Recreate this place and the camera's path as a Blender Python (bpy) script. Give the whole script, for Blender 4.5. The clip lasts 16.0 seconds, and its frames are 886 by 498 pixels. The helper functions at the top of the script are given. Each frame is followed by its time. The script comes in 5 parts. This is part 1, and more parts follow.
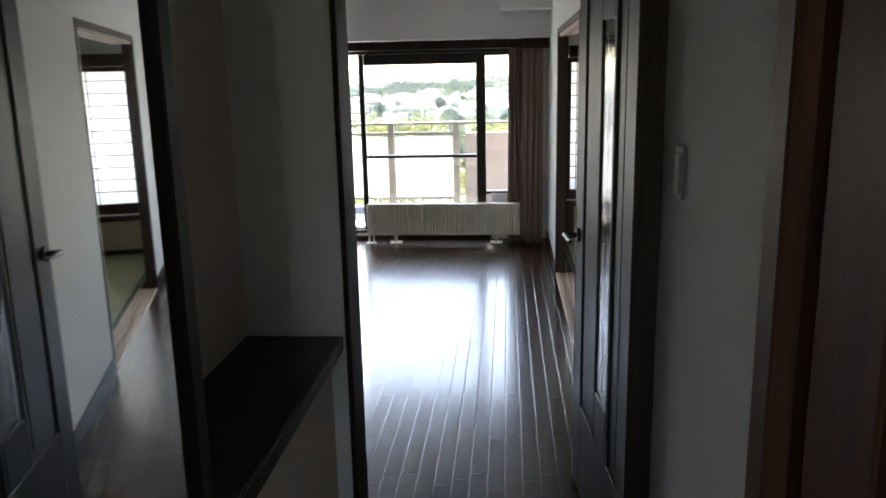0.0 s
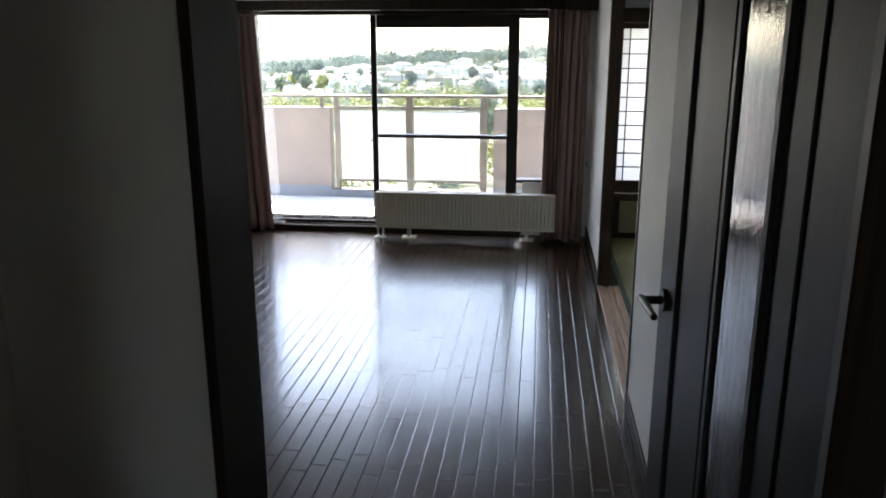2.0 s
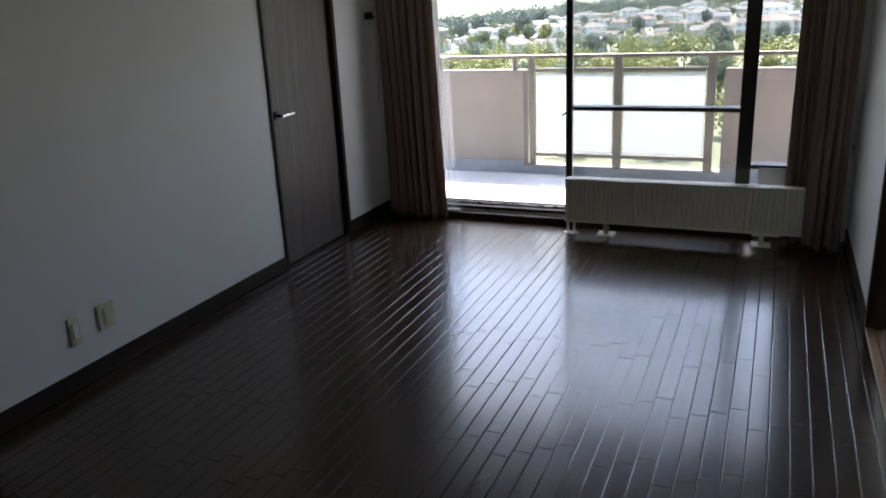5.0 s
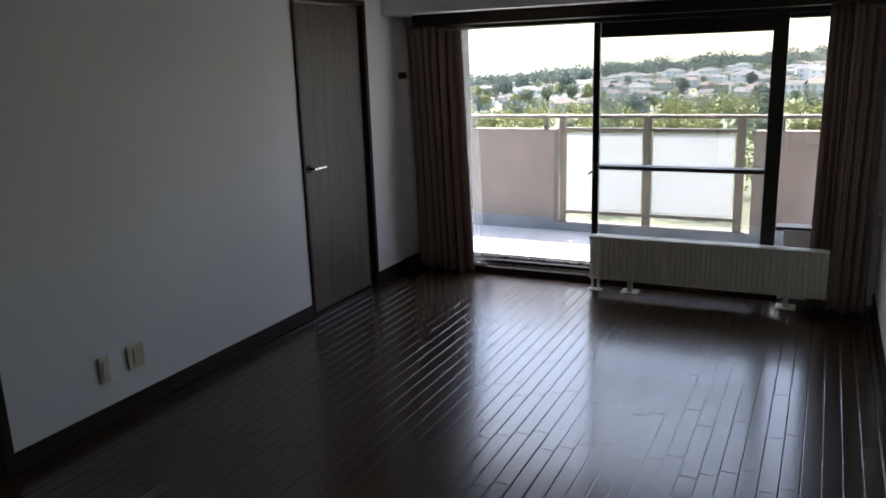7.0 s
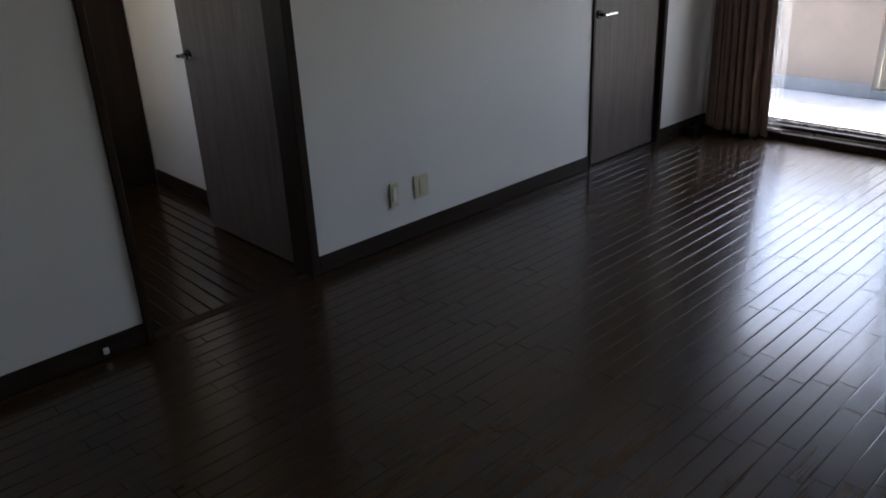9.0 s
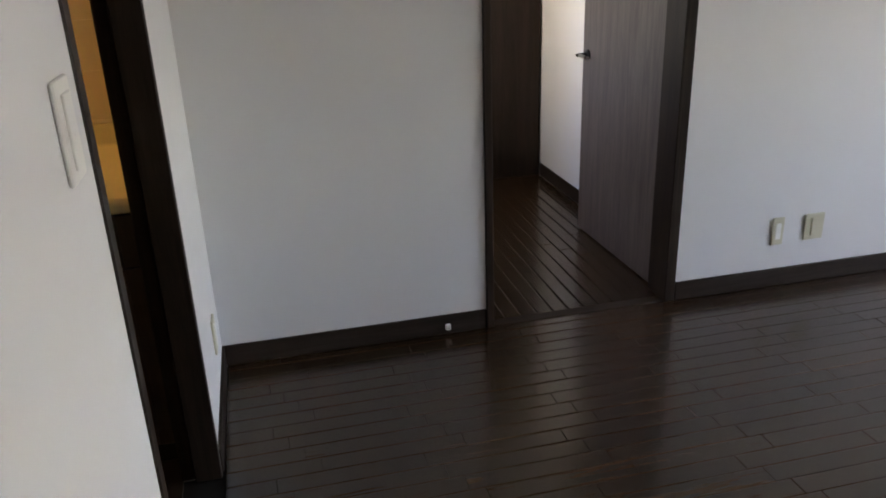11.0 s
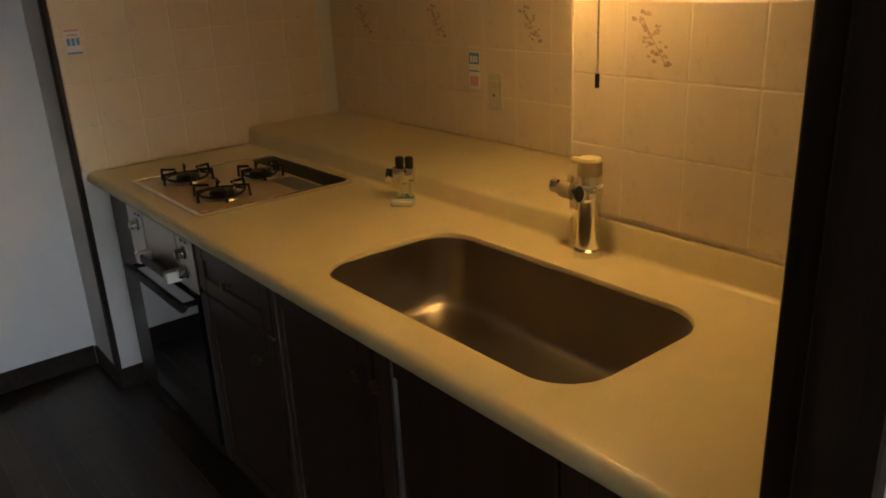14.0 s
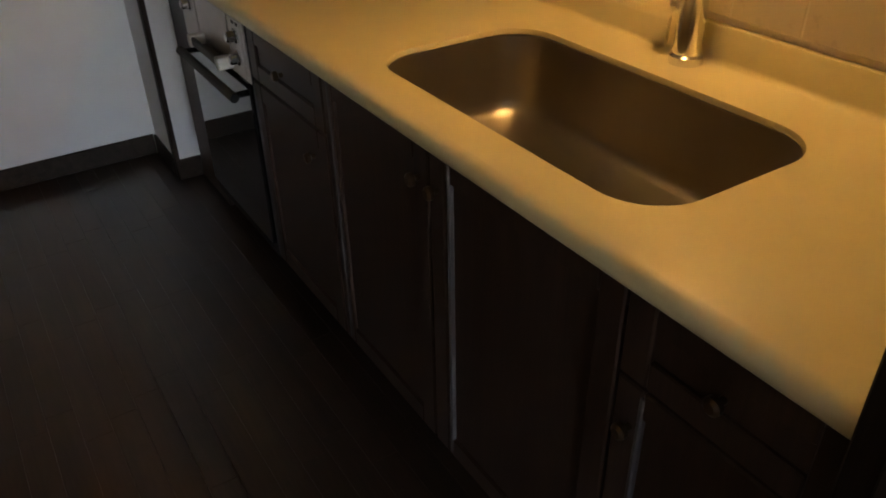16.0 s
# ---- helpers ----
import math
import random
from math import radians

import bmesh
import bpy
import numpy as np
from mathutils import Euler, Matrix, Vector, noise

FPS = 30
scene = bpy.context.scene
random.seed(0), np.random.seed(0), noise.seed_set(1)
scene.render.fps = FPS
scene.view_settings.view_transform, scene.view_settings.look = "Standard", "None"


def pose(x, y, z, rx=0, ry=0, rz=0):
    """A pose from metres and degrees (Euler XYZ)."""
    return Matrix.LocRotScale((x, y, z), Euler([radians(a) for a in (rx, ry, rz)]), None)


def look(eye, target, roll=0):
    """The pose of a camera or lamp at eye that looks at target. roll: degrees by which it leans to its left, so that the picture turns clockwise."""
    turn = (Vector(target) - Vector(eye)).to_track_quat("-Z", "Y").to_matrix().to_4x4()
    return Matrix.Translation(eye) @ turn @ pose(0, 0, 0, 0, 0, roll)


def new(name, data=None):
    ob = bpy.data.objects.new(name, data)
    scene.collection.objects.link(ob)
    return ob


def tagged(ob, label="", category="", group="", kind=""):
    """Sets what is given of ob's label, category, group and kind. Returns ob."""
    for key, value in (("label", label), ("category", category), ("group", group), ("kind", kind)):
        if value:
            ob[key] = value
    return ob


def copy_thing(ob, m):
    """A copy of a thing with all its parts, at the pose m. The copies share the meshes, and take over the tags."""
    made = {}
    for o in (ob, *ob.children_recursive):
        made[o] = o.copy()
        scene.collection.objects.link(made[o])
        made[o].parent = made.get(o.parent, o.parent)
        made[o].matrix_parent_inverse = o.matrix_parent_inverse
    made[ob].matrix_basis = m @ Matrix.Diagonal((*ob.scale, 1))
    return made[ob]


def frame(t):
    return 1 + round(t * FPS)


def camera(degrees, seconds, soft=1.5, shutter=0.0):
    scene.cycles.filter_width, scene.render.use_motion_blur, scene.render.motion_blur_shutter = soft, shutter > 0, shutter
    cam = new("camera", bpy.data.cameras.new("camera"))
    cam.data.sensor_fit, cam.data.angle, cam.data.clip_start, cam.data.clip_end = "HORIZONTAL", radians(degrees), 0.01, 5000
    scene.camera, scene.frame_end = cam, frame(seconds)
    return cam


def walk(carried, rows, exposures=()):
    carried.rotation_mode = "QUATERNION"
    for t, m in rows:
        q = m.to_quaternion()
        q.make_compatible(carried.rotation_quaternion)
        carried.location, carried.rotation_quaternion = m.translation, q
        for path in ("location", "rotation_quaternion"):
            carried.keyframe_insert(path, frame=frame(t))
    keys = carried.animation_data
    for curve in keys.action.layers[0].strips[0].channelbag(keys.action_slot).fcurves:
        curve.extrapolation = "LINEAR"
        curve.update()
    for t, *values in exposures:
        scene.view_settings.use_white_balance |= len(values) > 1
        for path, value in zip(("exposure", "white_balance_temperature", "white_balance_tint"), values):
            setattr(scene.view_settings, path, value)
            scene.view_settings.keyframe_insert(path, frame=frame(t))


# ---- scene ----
cam = camera(59.3, 16.0, soft=1.8)
PATH = [
    (0, (0.008, -0.014, 1.492), (-0.155, 1.931, 1.056), -1.2),
    (0.5, (0.01, 0.247, 1.487), (-0.208, 2.182, 1.03), -0.1),
    (1, (-0.021, 0.508, 1.486), (-0.174, 2.456, 1.06), -1.3),
    (1.5, (-0.022, 0.761, 1.47), (-0.229, 2.694, 1.003), -1.2),
    (2, (-0.021, 1.04, 1.465), (-0.254, 2.96, 0.957), 0.0),
    (2.5, (-0.051, 1.298, 1.474), (-0.261, 3.22, 0.961), -2.0),
    (3, (-0.012, 1.569, 1.473), (-0.392, 3.478, 1.015), -1.0),
    (3.5, (-0.01, 1.791, 1.466), (-0.497, 3.662, 0.952), -0.9),
    (4, (-0.075, 1.977, 1.473), (-0.694, 3.786, 0.885), -2.5),
    (4.5, (-0.052, 2.117, 1.462), (-0.918, 3.787, 0.784), -3.1),
    (5, (-0.064, 2.139, 1.482), (-0.824, 3.884, 0.869), -2.7),
    (5.2, (-0.068, 2.129, 1.49), (-0.801, 3.923, 0.998), -1.9),
    (7.3, (0.065, 2.093, 1.496), (-0.867, 3.796, 1.016), -2.0),
    (7.5, (0.055, 2.093, 1.494), (-0.948, 3.743, 0.973), -1.8),
    (8, (0.039, 2.085, 1.482), (-1.106, 3.595, 0.843), -2.3),
    (8.5, (0.062, 2.059, 1.481), (-1.204, 3.413, 0.73), -2.8),
    (8.7, (0.055, 2.05, 1.472), (-1.239, 3.361, 0.694), -2.8),
    (10.8, (0.036, 2.188, 1.433), (-1.754, 2.712, 0.711), -1.3),
    (11, (-0.035, 2.214, 1.426), (-1.844, 2.633, 0.683), -2.1),
    (11.5, (-0.278, 2.303, 1.428), (-2.143, 2.432, 0.717), -1.0),
    (12, (-0.55, 2.336, 1.413), (-2.421, 2.224, 0.714), -0.9),
    (12.5, (-0.887, 2.368, 1.459), (-2.667, 1.866, 0.696), -1.9),
    (13, (-1.091, 2.372, 1.457), (-2.628, 1.322, 0.725), -1.0),
    (13.5, (-1.245, 2.283, 1.453), (-2.581, 0.947, 0.798), -1.4),
    (14, (-1.347, 2.202, 1.461), (-2.51, 0.724, 0.782), -2.7),
    (14.5, (-1.425, 2.166, 1.464), (-2.396, 0.548, 0.802), -2.2),
    (15, (-1.422, 2.138, 1.463), (-2.404, 0.522, 0.811), -3.1),
    (15.5, (-1.425, 2.116, 1.421), (-2.393, 0.6, 0.547), -2.0),
    (16, (-1.435, 2.096, 1.368), (-2.328, 0.677, 0.278), -1.2),
]
walk(cam, [(t, look(eye, target, roll)) for t, eye, target, roll in PATH], [(0.0, 3.76, 6750, 11), (0.5, 3.78, 6750, 11), (1.5, 3.5, 6700, 11), (2.5, 3.03, 6600, 11), (3.0, 2.82, 6600, 11), (3.5, 2.72, 6600, 12), (5.0, 2.5, 6600, 12), (7.5, 2.34, 6600, 13), (8.0, 2.38, 6600, 13), (8.7, 2.68, 6600, 13), (10.8, 4.47, 6950, 17), (12.0, 4.38, 6900, 17), (13.0, 4.12, 6750, 15), (14.0, 4.2, 6700, 14), (15.0, 4.25, 6700, 14), (16.0, 4.5, 6650, 14)])

# ---- light ----
world = bpy.data.worlds.new("world")
scene.world = world
world.use_nodes = True
wnt = world.node_tree
sky = wnt.nodes.new("ShaderNodeTexSky")
sky.sky_type = "NISHITA"
sky.sun_disc = False
sky.sun_elevation = radians(60)
sky.sun_rotation = radians(-30)
sky.air_density, sky.dust_density, sky.ozone_density = 1.0, 1.5, 1.0
wnt.links.new(sky.outputs[0], wnt.nodes["Background"].inputs[0])
wnt.nodes["Background"].inputs[1].default_value = 0.15

sun = new("sun", bpy.data.lights.new("sun", "SUN"))
sun.data.energy, sun.data.angle, sun.data.color = 5.0, radians(0.5), (1.0, 0.95, 0.87)
SUN_DIR = Vector((-math.cos(radians(60)) * math.sin(radians(30)), math.cos(radians(60)) * math.cos(radians(30)), math.sin(radians(60))))
sun.matrix_world = look(SUN_DIR * 50, (0, 0, 0))


def area(name, m, w, h, energy, color):
    lamp = new(name, bpy.data.lights.new(name, "AREA"))
    lamp.data.shape, lamp.data.size, lamp.data.size_y = "RECTANGLE", w, h
    lamp.data.energy, lamp.data.color = energy, color
    lamp.matrix_world = m
    return lamp


# daylight in the two window openings, and the kitchen's under-cabinet lamp
area("window_daylight", look((-1.05, 7.36, 0.95), (-1.05, 0, -0.8)), 2.3, 1.5, 2.2, (0.93, 0.96, 1.0))
area("shoji_daylight", look((1.3, 7.29, 1.0), (1.3, 0, 0.9)), 1.4, 1.1, 1.4, (0.96, 0.97, 1.0))
# fill added from behind the view to brighten the hall; no such source is seen
area("entrance_daylight", look((-0.18, -1.36, 1.35), (-0.18, 2.0, 1.2)), 0.40, 0.9, 0.18, (1.0, 0.88, 0.80))
# assumed light from the passage's unseen side
area("passage_daylight", look((-3.72, 2.66, 1.30), (-3.72, 4.0, 1.2)), 0.42, 0.66, 0.32, (1.0, 0.94, 0.90))
area("cabinet_lamp_light", look((-2.49, 1.07, 1.675), (-2.47, 0.78, 0.85)), 0.08, 0.18, 0.100, (1.0, 0.52, 0.105))

# ---- materials ----


def mat(name, build):
    m = bpy.data.materials.new(name)
    m.use_nodes = True
    nt = m.node_tree
    build(nt, nt.nodes["Principled BSDF"])
    return m


def nodes(nt, kind, **inputs):
    n = nt.nodes.new(kind)
    for k, v in inputs.items():
        n.inputs[k.replace("_", " ")].default_value = v
    return n


def coords(nt, scale=(1, 1, 1)):
    tc = nt.nodes.new("ShaderNodeTexCoord")
    mp = nt.nodes.new("ShaderNodeMapping")
    mp.inputs["Scale"].default_value = scale
    nt.links.new(tc.outputs["Object"], mp.inputs[0])
    return mp.outputs[0]


def ramp(nt, fac, stops):
    r = nt.nodes.new("ShaderNodeValToRGB")
    e = r.color_ramp.elements
    while len(e) < len(stops):
        e.new(0.5)
    for el, (p, c) in zip(e, stops):
        el.position, el.color = p, (*c, 1)
    nt.links.new(fac, r.inputs[0])
    return r.outputs[0]


def bump(nt, bsdf, height, strength, distance=0.002):
    b = nt.nodes.new("ShaderNodeBump")
    b.inputs["Strength"].default_value, b.inputs["Distance"].default_value = strength, distance
    nt.links.new(height, b.inputs["Height"])
    nt.links.new(b.outputs[0], bsdf.inputs["Normal"])


def mixc(nt, fac, a, b, mode="MULTIPLY"):
    m = nt.nodes.new("ShaderNodeMix")
    m.data_type, m.blend_type = "RGBA", mode
    for sock, v in ((m.inputs[0], fac), (m.inputs[6], a), (m.inputs[7], b)):
        if isinstance(v, (int, float)):
            sock.default_value = v
        elif isinstance(v, tuple):
            sock.default_value = (*v, 1)
        else:
            nt.links.new(v, sock)
    return m.outputs[2]


def plain(name, color, rough=0.5, metal=0.0, mottle=0.12, mscale=6.0, grain=0.0, gscale=300.0, coat=0.0, spec=0.5, stretch=(1, 1, 1)):
    """A surface of one colour with large mottling, fine grain and relief."""
    def build(nt, b):
        v = coords(nt, stretch)
        big = nodes(nt, "ShaderNodeTexNoise", Scale=mscale, Detail=5.0, Roughness=0.6)
        nt.links.new(v, big.inputs["Vector"])
        lo = tuple(c * (1 - mottle) for c in color)
        hi = tuple(min(1, c * (1 + mottle)) for c in color)
        col = ramp(nt, big.outputs["Fac"], [(0.3, lo), (0.7, hi)])
        nt.links.new(col, b.inputs["Base Color"])
        rr = nt.nodes.new("ShaderNodeMapRange")
        rr.inputs["To Min"].default_value, rr.inputs["To Max"].default_value = max(0.02, rough * 0.85), min(1, rough * 1.15)
        nt.links.new(big.outputs["Fac"], rr.inputs["Value"])
        nt.links.new(rr.outputs[0], b.inputs["Roughness"])
        b.inputs["Metallic"].default_value = metal
        b.inputs["Coat Weight"].default_value = coat
        b.inputs["Specular IOR Level"].default_value = spec
        if grain:
            fine = nodes(nt, "ShaderNodeTexNoise", Scale=gscale, Detail=3.0)
            nt.links.new(v, fine.inputs["Vector"])
            bump(nt, b, fine.outputs["Fac"], grain)
    return mat(name, build)


def wood(name, dark, light, rough, axis="z", scale=9.0, per_piece=0.0, grain=0.15, coat=0.0, spec=0.5, islands=False):
    """Streaky wood along one axis; per_piece varies the tone from piece to piece."""
    stretch = {"x": (0.06, 1, 1), "y": (1, 0.06, 1), "z": (1, 1, 0.06)}[axis]
    def build(nt, b):
        v = coords(nt, tuple(s * scale for s in stretch))
        info = nt.nodes.new("ShaderNodeNewGeometry" if islands else "ShaderNodeObjectInfo")
        rnd = info.outputs["Random Per Island" if islands else "Random"]
        off = nt.nodes.new("ShaderNodeVectorMath")
        off.operation = "MULTIPLY_ADD"
        nt.links.new(rnd, off.inputs[0])
        off.inputs[1].default_value = (37.0, 19.0, 53.0)
        nt.links.new(v, off.inputs[2])
        n1 = nodes(nt, "ShaderNodeTexNoise", Scale=2.2, Detail=8.0, Roughness=0.62, Distortion=0.8)
        n2 = nodes(nt, "ShaderNodeTexNoise", Scale=16.0, Detail=4.0, Roughness=0.7)
        for n in (n1, n2):
            nt.links.new(off.outputs[0], n.inputs["Vector"])
        col = ramp(nt, n1.outputs["Fac"], [(0.3, dark), (0.72, light)])
        col = mixc(nt, 0.45, col, ramp(nt, n2.outputs["Fac"], [(0.35, (0.55, 0.55, 0.55)), (0.6, (1, 1, 1))]))
        if per_piece:
            col = mixc(nt, 1.0, col, ramp(nt, rnd, [(0.0, (1 - per_piece,) * 3), (1.0, (1, 1, 1))]))
        nt.links.new(col, b.inputs["Base Color"])
        rr = nt.nodes.new("ShaderNodeMapRange")
        rr.inputs["To Min"].default_value, rr.inputs["To Max"].default_value = rough * 0.8, rough * 1.25
        nt.links.new(n1.outputs["Fac"], rr.inputs["Value"])
        nt.links.new(rr.outputs[0], b.inputs["Roughness"])
        b.inputs["Coat Weight"].default_value = coat
        b.inputs["Coat Roughness"].default_value = 0.12
        b.inputs["Specular IOR Level"].default_value = spec
        bump(nt, b, n2.outputs["Fac"], grain, 0.001)
    return mat(name, build)


def wallpaper(name, color, weave=False):
    """Vinyl wallpaper: soft mottling and an embossed grain, woven in the hall."""
    def build(nt, b):
        v = coords(nt)
        big = nodes(nt, "ShaderNodeTexNoise", Scale=1.3, Detail=4.0)
        nt.links.new(v, big.inputs["Vector"])
        nt.links.new(ramp(nt, big.outputs["Fac"], [(0.3, tuple(c * 0.95 for c in color)), (0.7, color)]), b.inputs["Base Color"])
        b.inputs["Roughness"].default_value = 0.75
        b.inputs["Specular IOR Level"].default_value = 0.25
        if weave:
            w1 = nodes(nt, "ShaderNodeTexWave", Scale=75.0, Distortion=7.0, Detail=3.0, Detail_Scale=6.0)
            w1.bands_direction = "Z"
            nt.links.new(v, w1.inputs["Vector"])
            bump(nt, b, w1.outputs["Fac"], 0.9, 0.003)
            # thread tone, with grooves darkened further for the shade of grazing light
            thread = ramp(nt, w1.outputs["Fac"], [(0.25, tuple(c * 0.68 for c in color)), (0.75, tuple(c * 1.08 for c in color))])
            nt.links.new(thread, b.inputs["Base Color"])
        else:
            g = nodes(nt, "ShaderNodeTexNoise", Scale=170.0, Detail=4.0, Roughness=0.7)
            nt.links.new(v, g.inputs["Vector"])
            bump(nt, b, g.outputs["Fac"], 0.25, 0.0015)
    return mat(name, build)


def glass(name, rough=0.0, relief=0.0, tint=(1, 1, 1)):
    def build(nt, b):
        b.inputs["Base Color"].default_value = (*tint, 1)
        b.inputs["Roughness"].default_value = rough
        b.inputs["Transmission Weight"].default_value = 1.0
        b.inputs["IOR"].default_value = 1.45
        if relief:
            v = coords(nt)
            n = nodes(nt, "ShaderNodeTexNoise", Scale=95.0, Detail=2.0)
            nt.links.new(v, n.inputs["Vector"])
            bump(nt, b, n.outputs["Fac"], relief, 0.004)
    return mat(name, build)


def thin_glass(name, tint=(0.945, 0.95, 0.95), rough=0.01, relief=0.0):
    """A flat pane: clear, with a Fresnel gloss."""
    def build(nt, b):
        t = nt.nodes.new("ShaderNodeBsdfTransparent")
        t.inputs[0].default_value = (*tint, 1)
        g = nt.nodes.new("ShaderNodeBsdfGlossy")
        g.inputs["Roughness"].default_value = rough
        fr = nt.nodes.new("ShaderNodeFresnel")
        if relief:
            n = nodes(nt, "ShaderNodeTexNoise", Scale=150.0, Detail=1.0)
            nt.links.new(coords(nt), n.inputs["Vector"])
            bump(nt, g, n.outputs["Fac"], relief, 0.003)
        mx = nt.nodes.new("ShaderNodeMixShader")
        nt.links.new(fr.outputs[0], mx.inputs[0])
        nt.links.new(t.outputs[0], mx.inputs[1])
        nt.links.new(g.outputs[0], mx.inputs[2])
        nt.links.new(mx.outputs[0], nt.nodes["Material Output"].inputs[0])
    return mat(name, build)


def glow(name, color, strength):
    def build(nt, b):
        b.inputs["Base Color"].default_value = (*color, 1)
        b.inputs["Emission Color"].default_value = (*color, 1)
        b.inputs["Emission Strength"].default_value = strength
    return mat(name, build)


def paper(name, color, share=0.55):
    """Thin paper that lets light through."""
    def build(nt, b):
        v = coords(nt)
        n = nodes(nt, "ShaderNodeTexNoise", Scale=60.0, Detail=6.0)
        nt.links.new(v, n.inputs["Vector"])
        nt.links.new(ramp(nt, n.outputs["Fac"], [(0.3, tuple(c * 0.93 for c in color)), (0.7, color)]), b.inputs["Base Color"])
        b.inputs["Roughness"].default_value = 0.9
        tr = nt.nodes.new("ShaderNodeBsdfTranslucent")
        tr.inputs[0].default_value = (*color, 1)
        mx = nt.nodes.new("ShaderNodeMixShader")
        mx.inputs[0].default_value = share
        out = nt.nodes["Material Output"]
        nt.links.new(b.outputs[0], mx.inputs[1])
        nt.links.new(tr.outputs[0], mx.inputs[2])
        nt.links.new(mx.outputs[0], out.inputs[0])
    return mat(name, build)


def sheer(name):
    """Open-weave white lace: mostly clear, with a thin translucent thread."""
    def build(nt, b):
        t = nt.nodes.new("ShaderNodeBsdfTransparent")
        tr = nt.nodes.new("ShaderNodeBsdfTranslucent")
        tr.inputs[0].default_value = (0.85, 0.85, 0.83, 1)
        w = nodes(nt, "ShaderNodeTexNoise", Scale=700.0)
        nt.links.new(coords(nt), w.inputs["Vector"])
        share = nt.nodes.new("ShaderNodeMapRange")
        share.inputs["To Min"].default_value, share.inputs["To Max"].default_value = 0.0, 0.07
        nt.links.new(w.outputs["Fac"], share.inputs["Value"])
        mx = nt.nodes.new("ShaderNodeMixShader")
        nt.links.new(share.outputs[0], mx.inputs[0])
        nt.links.new(t.outputs[0], mx.inputs[1])
        nt.links.new(tr.outputs[0], mx.inputs[2])
        nt.links.new(mx.outputs[0], nt.nodes["Material Output"].inputs[0])
    return mat(name, build)


def cloth(name):
    """Woven curtain cloth in soft vertical stripes of brown and rose."""
    def build(nt, b):
        uv = nt.nodes.new("ShaderNodeUVMap")
        sep = nt.nodes.new("ShaderNodeSeparateXYZ")
        nt.links.new(uv.outputs[0], sep.inputs[0])
        comb = nt.nodes.new("ShaderNodeCombineXYZ")
        nt.links.new(sep.outputs[0], comb.inputs[0])
        n = nodes(nt, "ShaderNodeTexNoise", Scale=34.0, Detail=5.0, Roughness=0.65)
        nt.links.new(comb.outputs[0], n.inputs["Vector"])
        col = ramp(nt, n.outputs["Fac"], [(0.30, (0.17, 0.105, 0.085)), (0.46, (0.36, 0.25, 0.215)), (0.56, (0.20, 0.135, 0.115)), (0.68, (0.52, 0.41, 0.36))])
        nt.links.new(col, b.inputs["Base Color"])
        b.inputs["Roughness"].default_value = 0.85
        b.inputs["Sheen Weight"].default_value = 0.2
        weave = nodes(nt, "ShaderNodeTexNoise", Scale=900.0)
        nt.links.new(coords(nt), weave.inputs["Vector"])
        bump(nt, b, weave.outputs["Fac"], 0.2, 0.0008)
        tr = nt.nodes.new("ShaderNodeBsdfTranslucent")
        nt.links.new(col, tr.inputs[0])
        mx = nt.nodes.new("ShaderNodeMixShader")
        mx.inputs[0].default_value = 0.25
        nt.links.new(b.outputs[0], mx.inputs[1])
        nt.links.new(tr.outputs[0], mx.inputs[2])
        nt.links.new(mx.outputs[0], nt.nodes["Material Output"].inputs[0])
    return mat(name, build)


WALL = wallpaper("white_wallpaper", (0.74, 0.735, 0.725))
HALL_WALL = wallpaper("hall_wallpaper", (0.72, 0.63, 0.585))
WOVEN_WALL = wallpaper("woven_wallpaper", (0.66, 0.66, 0.64), True)
CEIL = wallpaper("ceiling_paper", (0.76, 0.755, 0.74))
BOARD = wood("floor_wood", (0.029, 0.0152, 0.0075), (0.064, 0.0345, 0.0165), 0.24, "y", 9.0, 0.22, 0.10, 0.25, 0.45)
BOARD_FAR = wood("floor_wood_joined", (0.029, 0.0152, 0.0075), (0.064, 0.0345, 0.0165), 0.24, "y", 9.0, 0.22, 0.10, 0.25, 0.45, True)
TRIM = wood("dark_trim_wood", (0.018, 0.012, 0.009), (0.044, 0.030, 0.022), 0.5, "z", 12.0, 0.1, 0.1, 0.0, 0.15)
BASEB = wood("baseboard_wood", (0.020, 0.014, 0.011), (0.046, 0.033, 0.025), 0.5, "y", 12.0, 0.0, 0.15, 0.0, 0.15)
DOORW = wood("door_veneer", (0.088, 0.068, 0.058), (0.160, 0.129, 0.112), 0.5, "z", 14.0, 0.1, 0.15, 0.0, 0.3)
LEAF = wood("painted_door_wood", (0.014, 0.0145, 0.015), (0.032, 0.033, 0.034), 0.5, "z", 12.0, 0.0, 0.15, 0.0, 0.2)
REDWOOD = wood("red_brown_wood", (0.045, 0.018, 0.011), (0.095, 0.040, 0.025), 0.6, "z", 10.0, 0.0, 0.15, 0.0, 0.12)
PALEWOOD = wood("pale_threshold_wood", (0.36, 0.22, 0.14), (0.55, 0.37, 0.25), 0.45, "y", 10.0)
CABW = wood("cabinet_wood", (0.034, 0.019, 0.013), (0.078, 0.046, 0.032), 0.38, "z", 10.0, 0.15)
BLACKTOP = plain("black_shelf_laminate", (0.014, 0.012, 0.012), 0.45, mottle=0.25, mscale=20)
ALU = plain("bronze_aluminium", (0.030, 0.026, 0.024), 0.38, 0.6, 0.1, 8)
RAILM = plain("balcony_rail_metal", (0.16, 0.14, 0.12), 0.45, 0.4, 0.12, 9)
CONC = plain("balcony_render", (0.215, 0.180, 0.160), 0.85, mottle=0.10, mscale=3, grain=0.4, gscale=120)
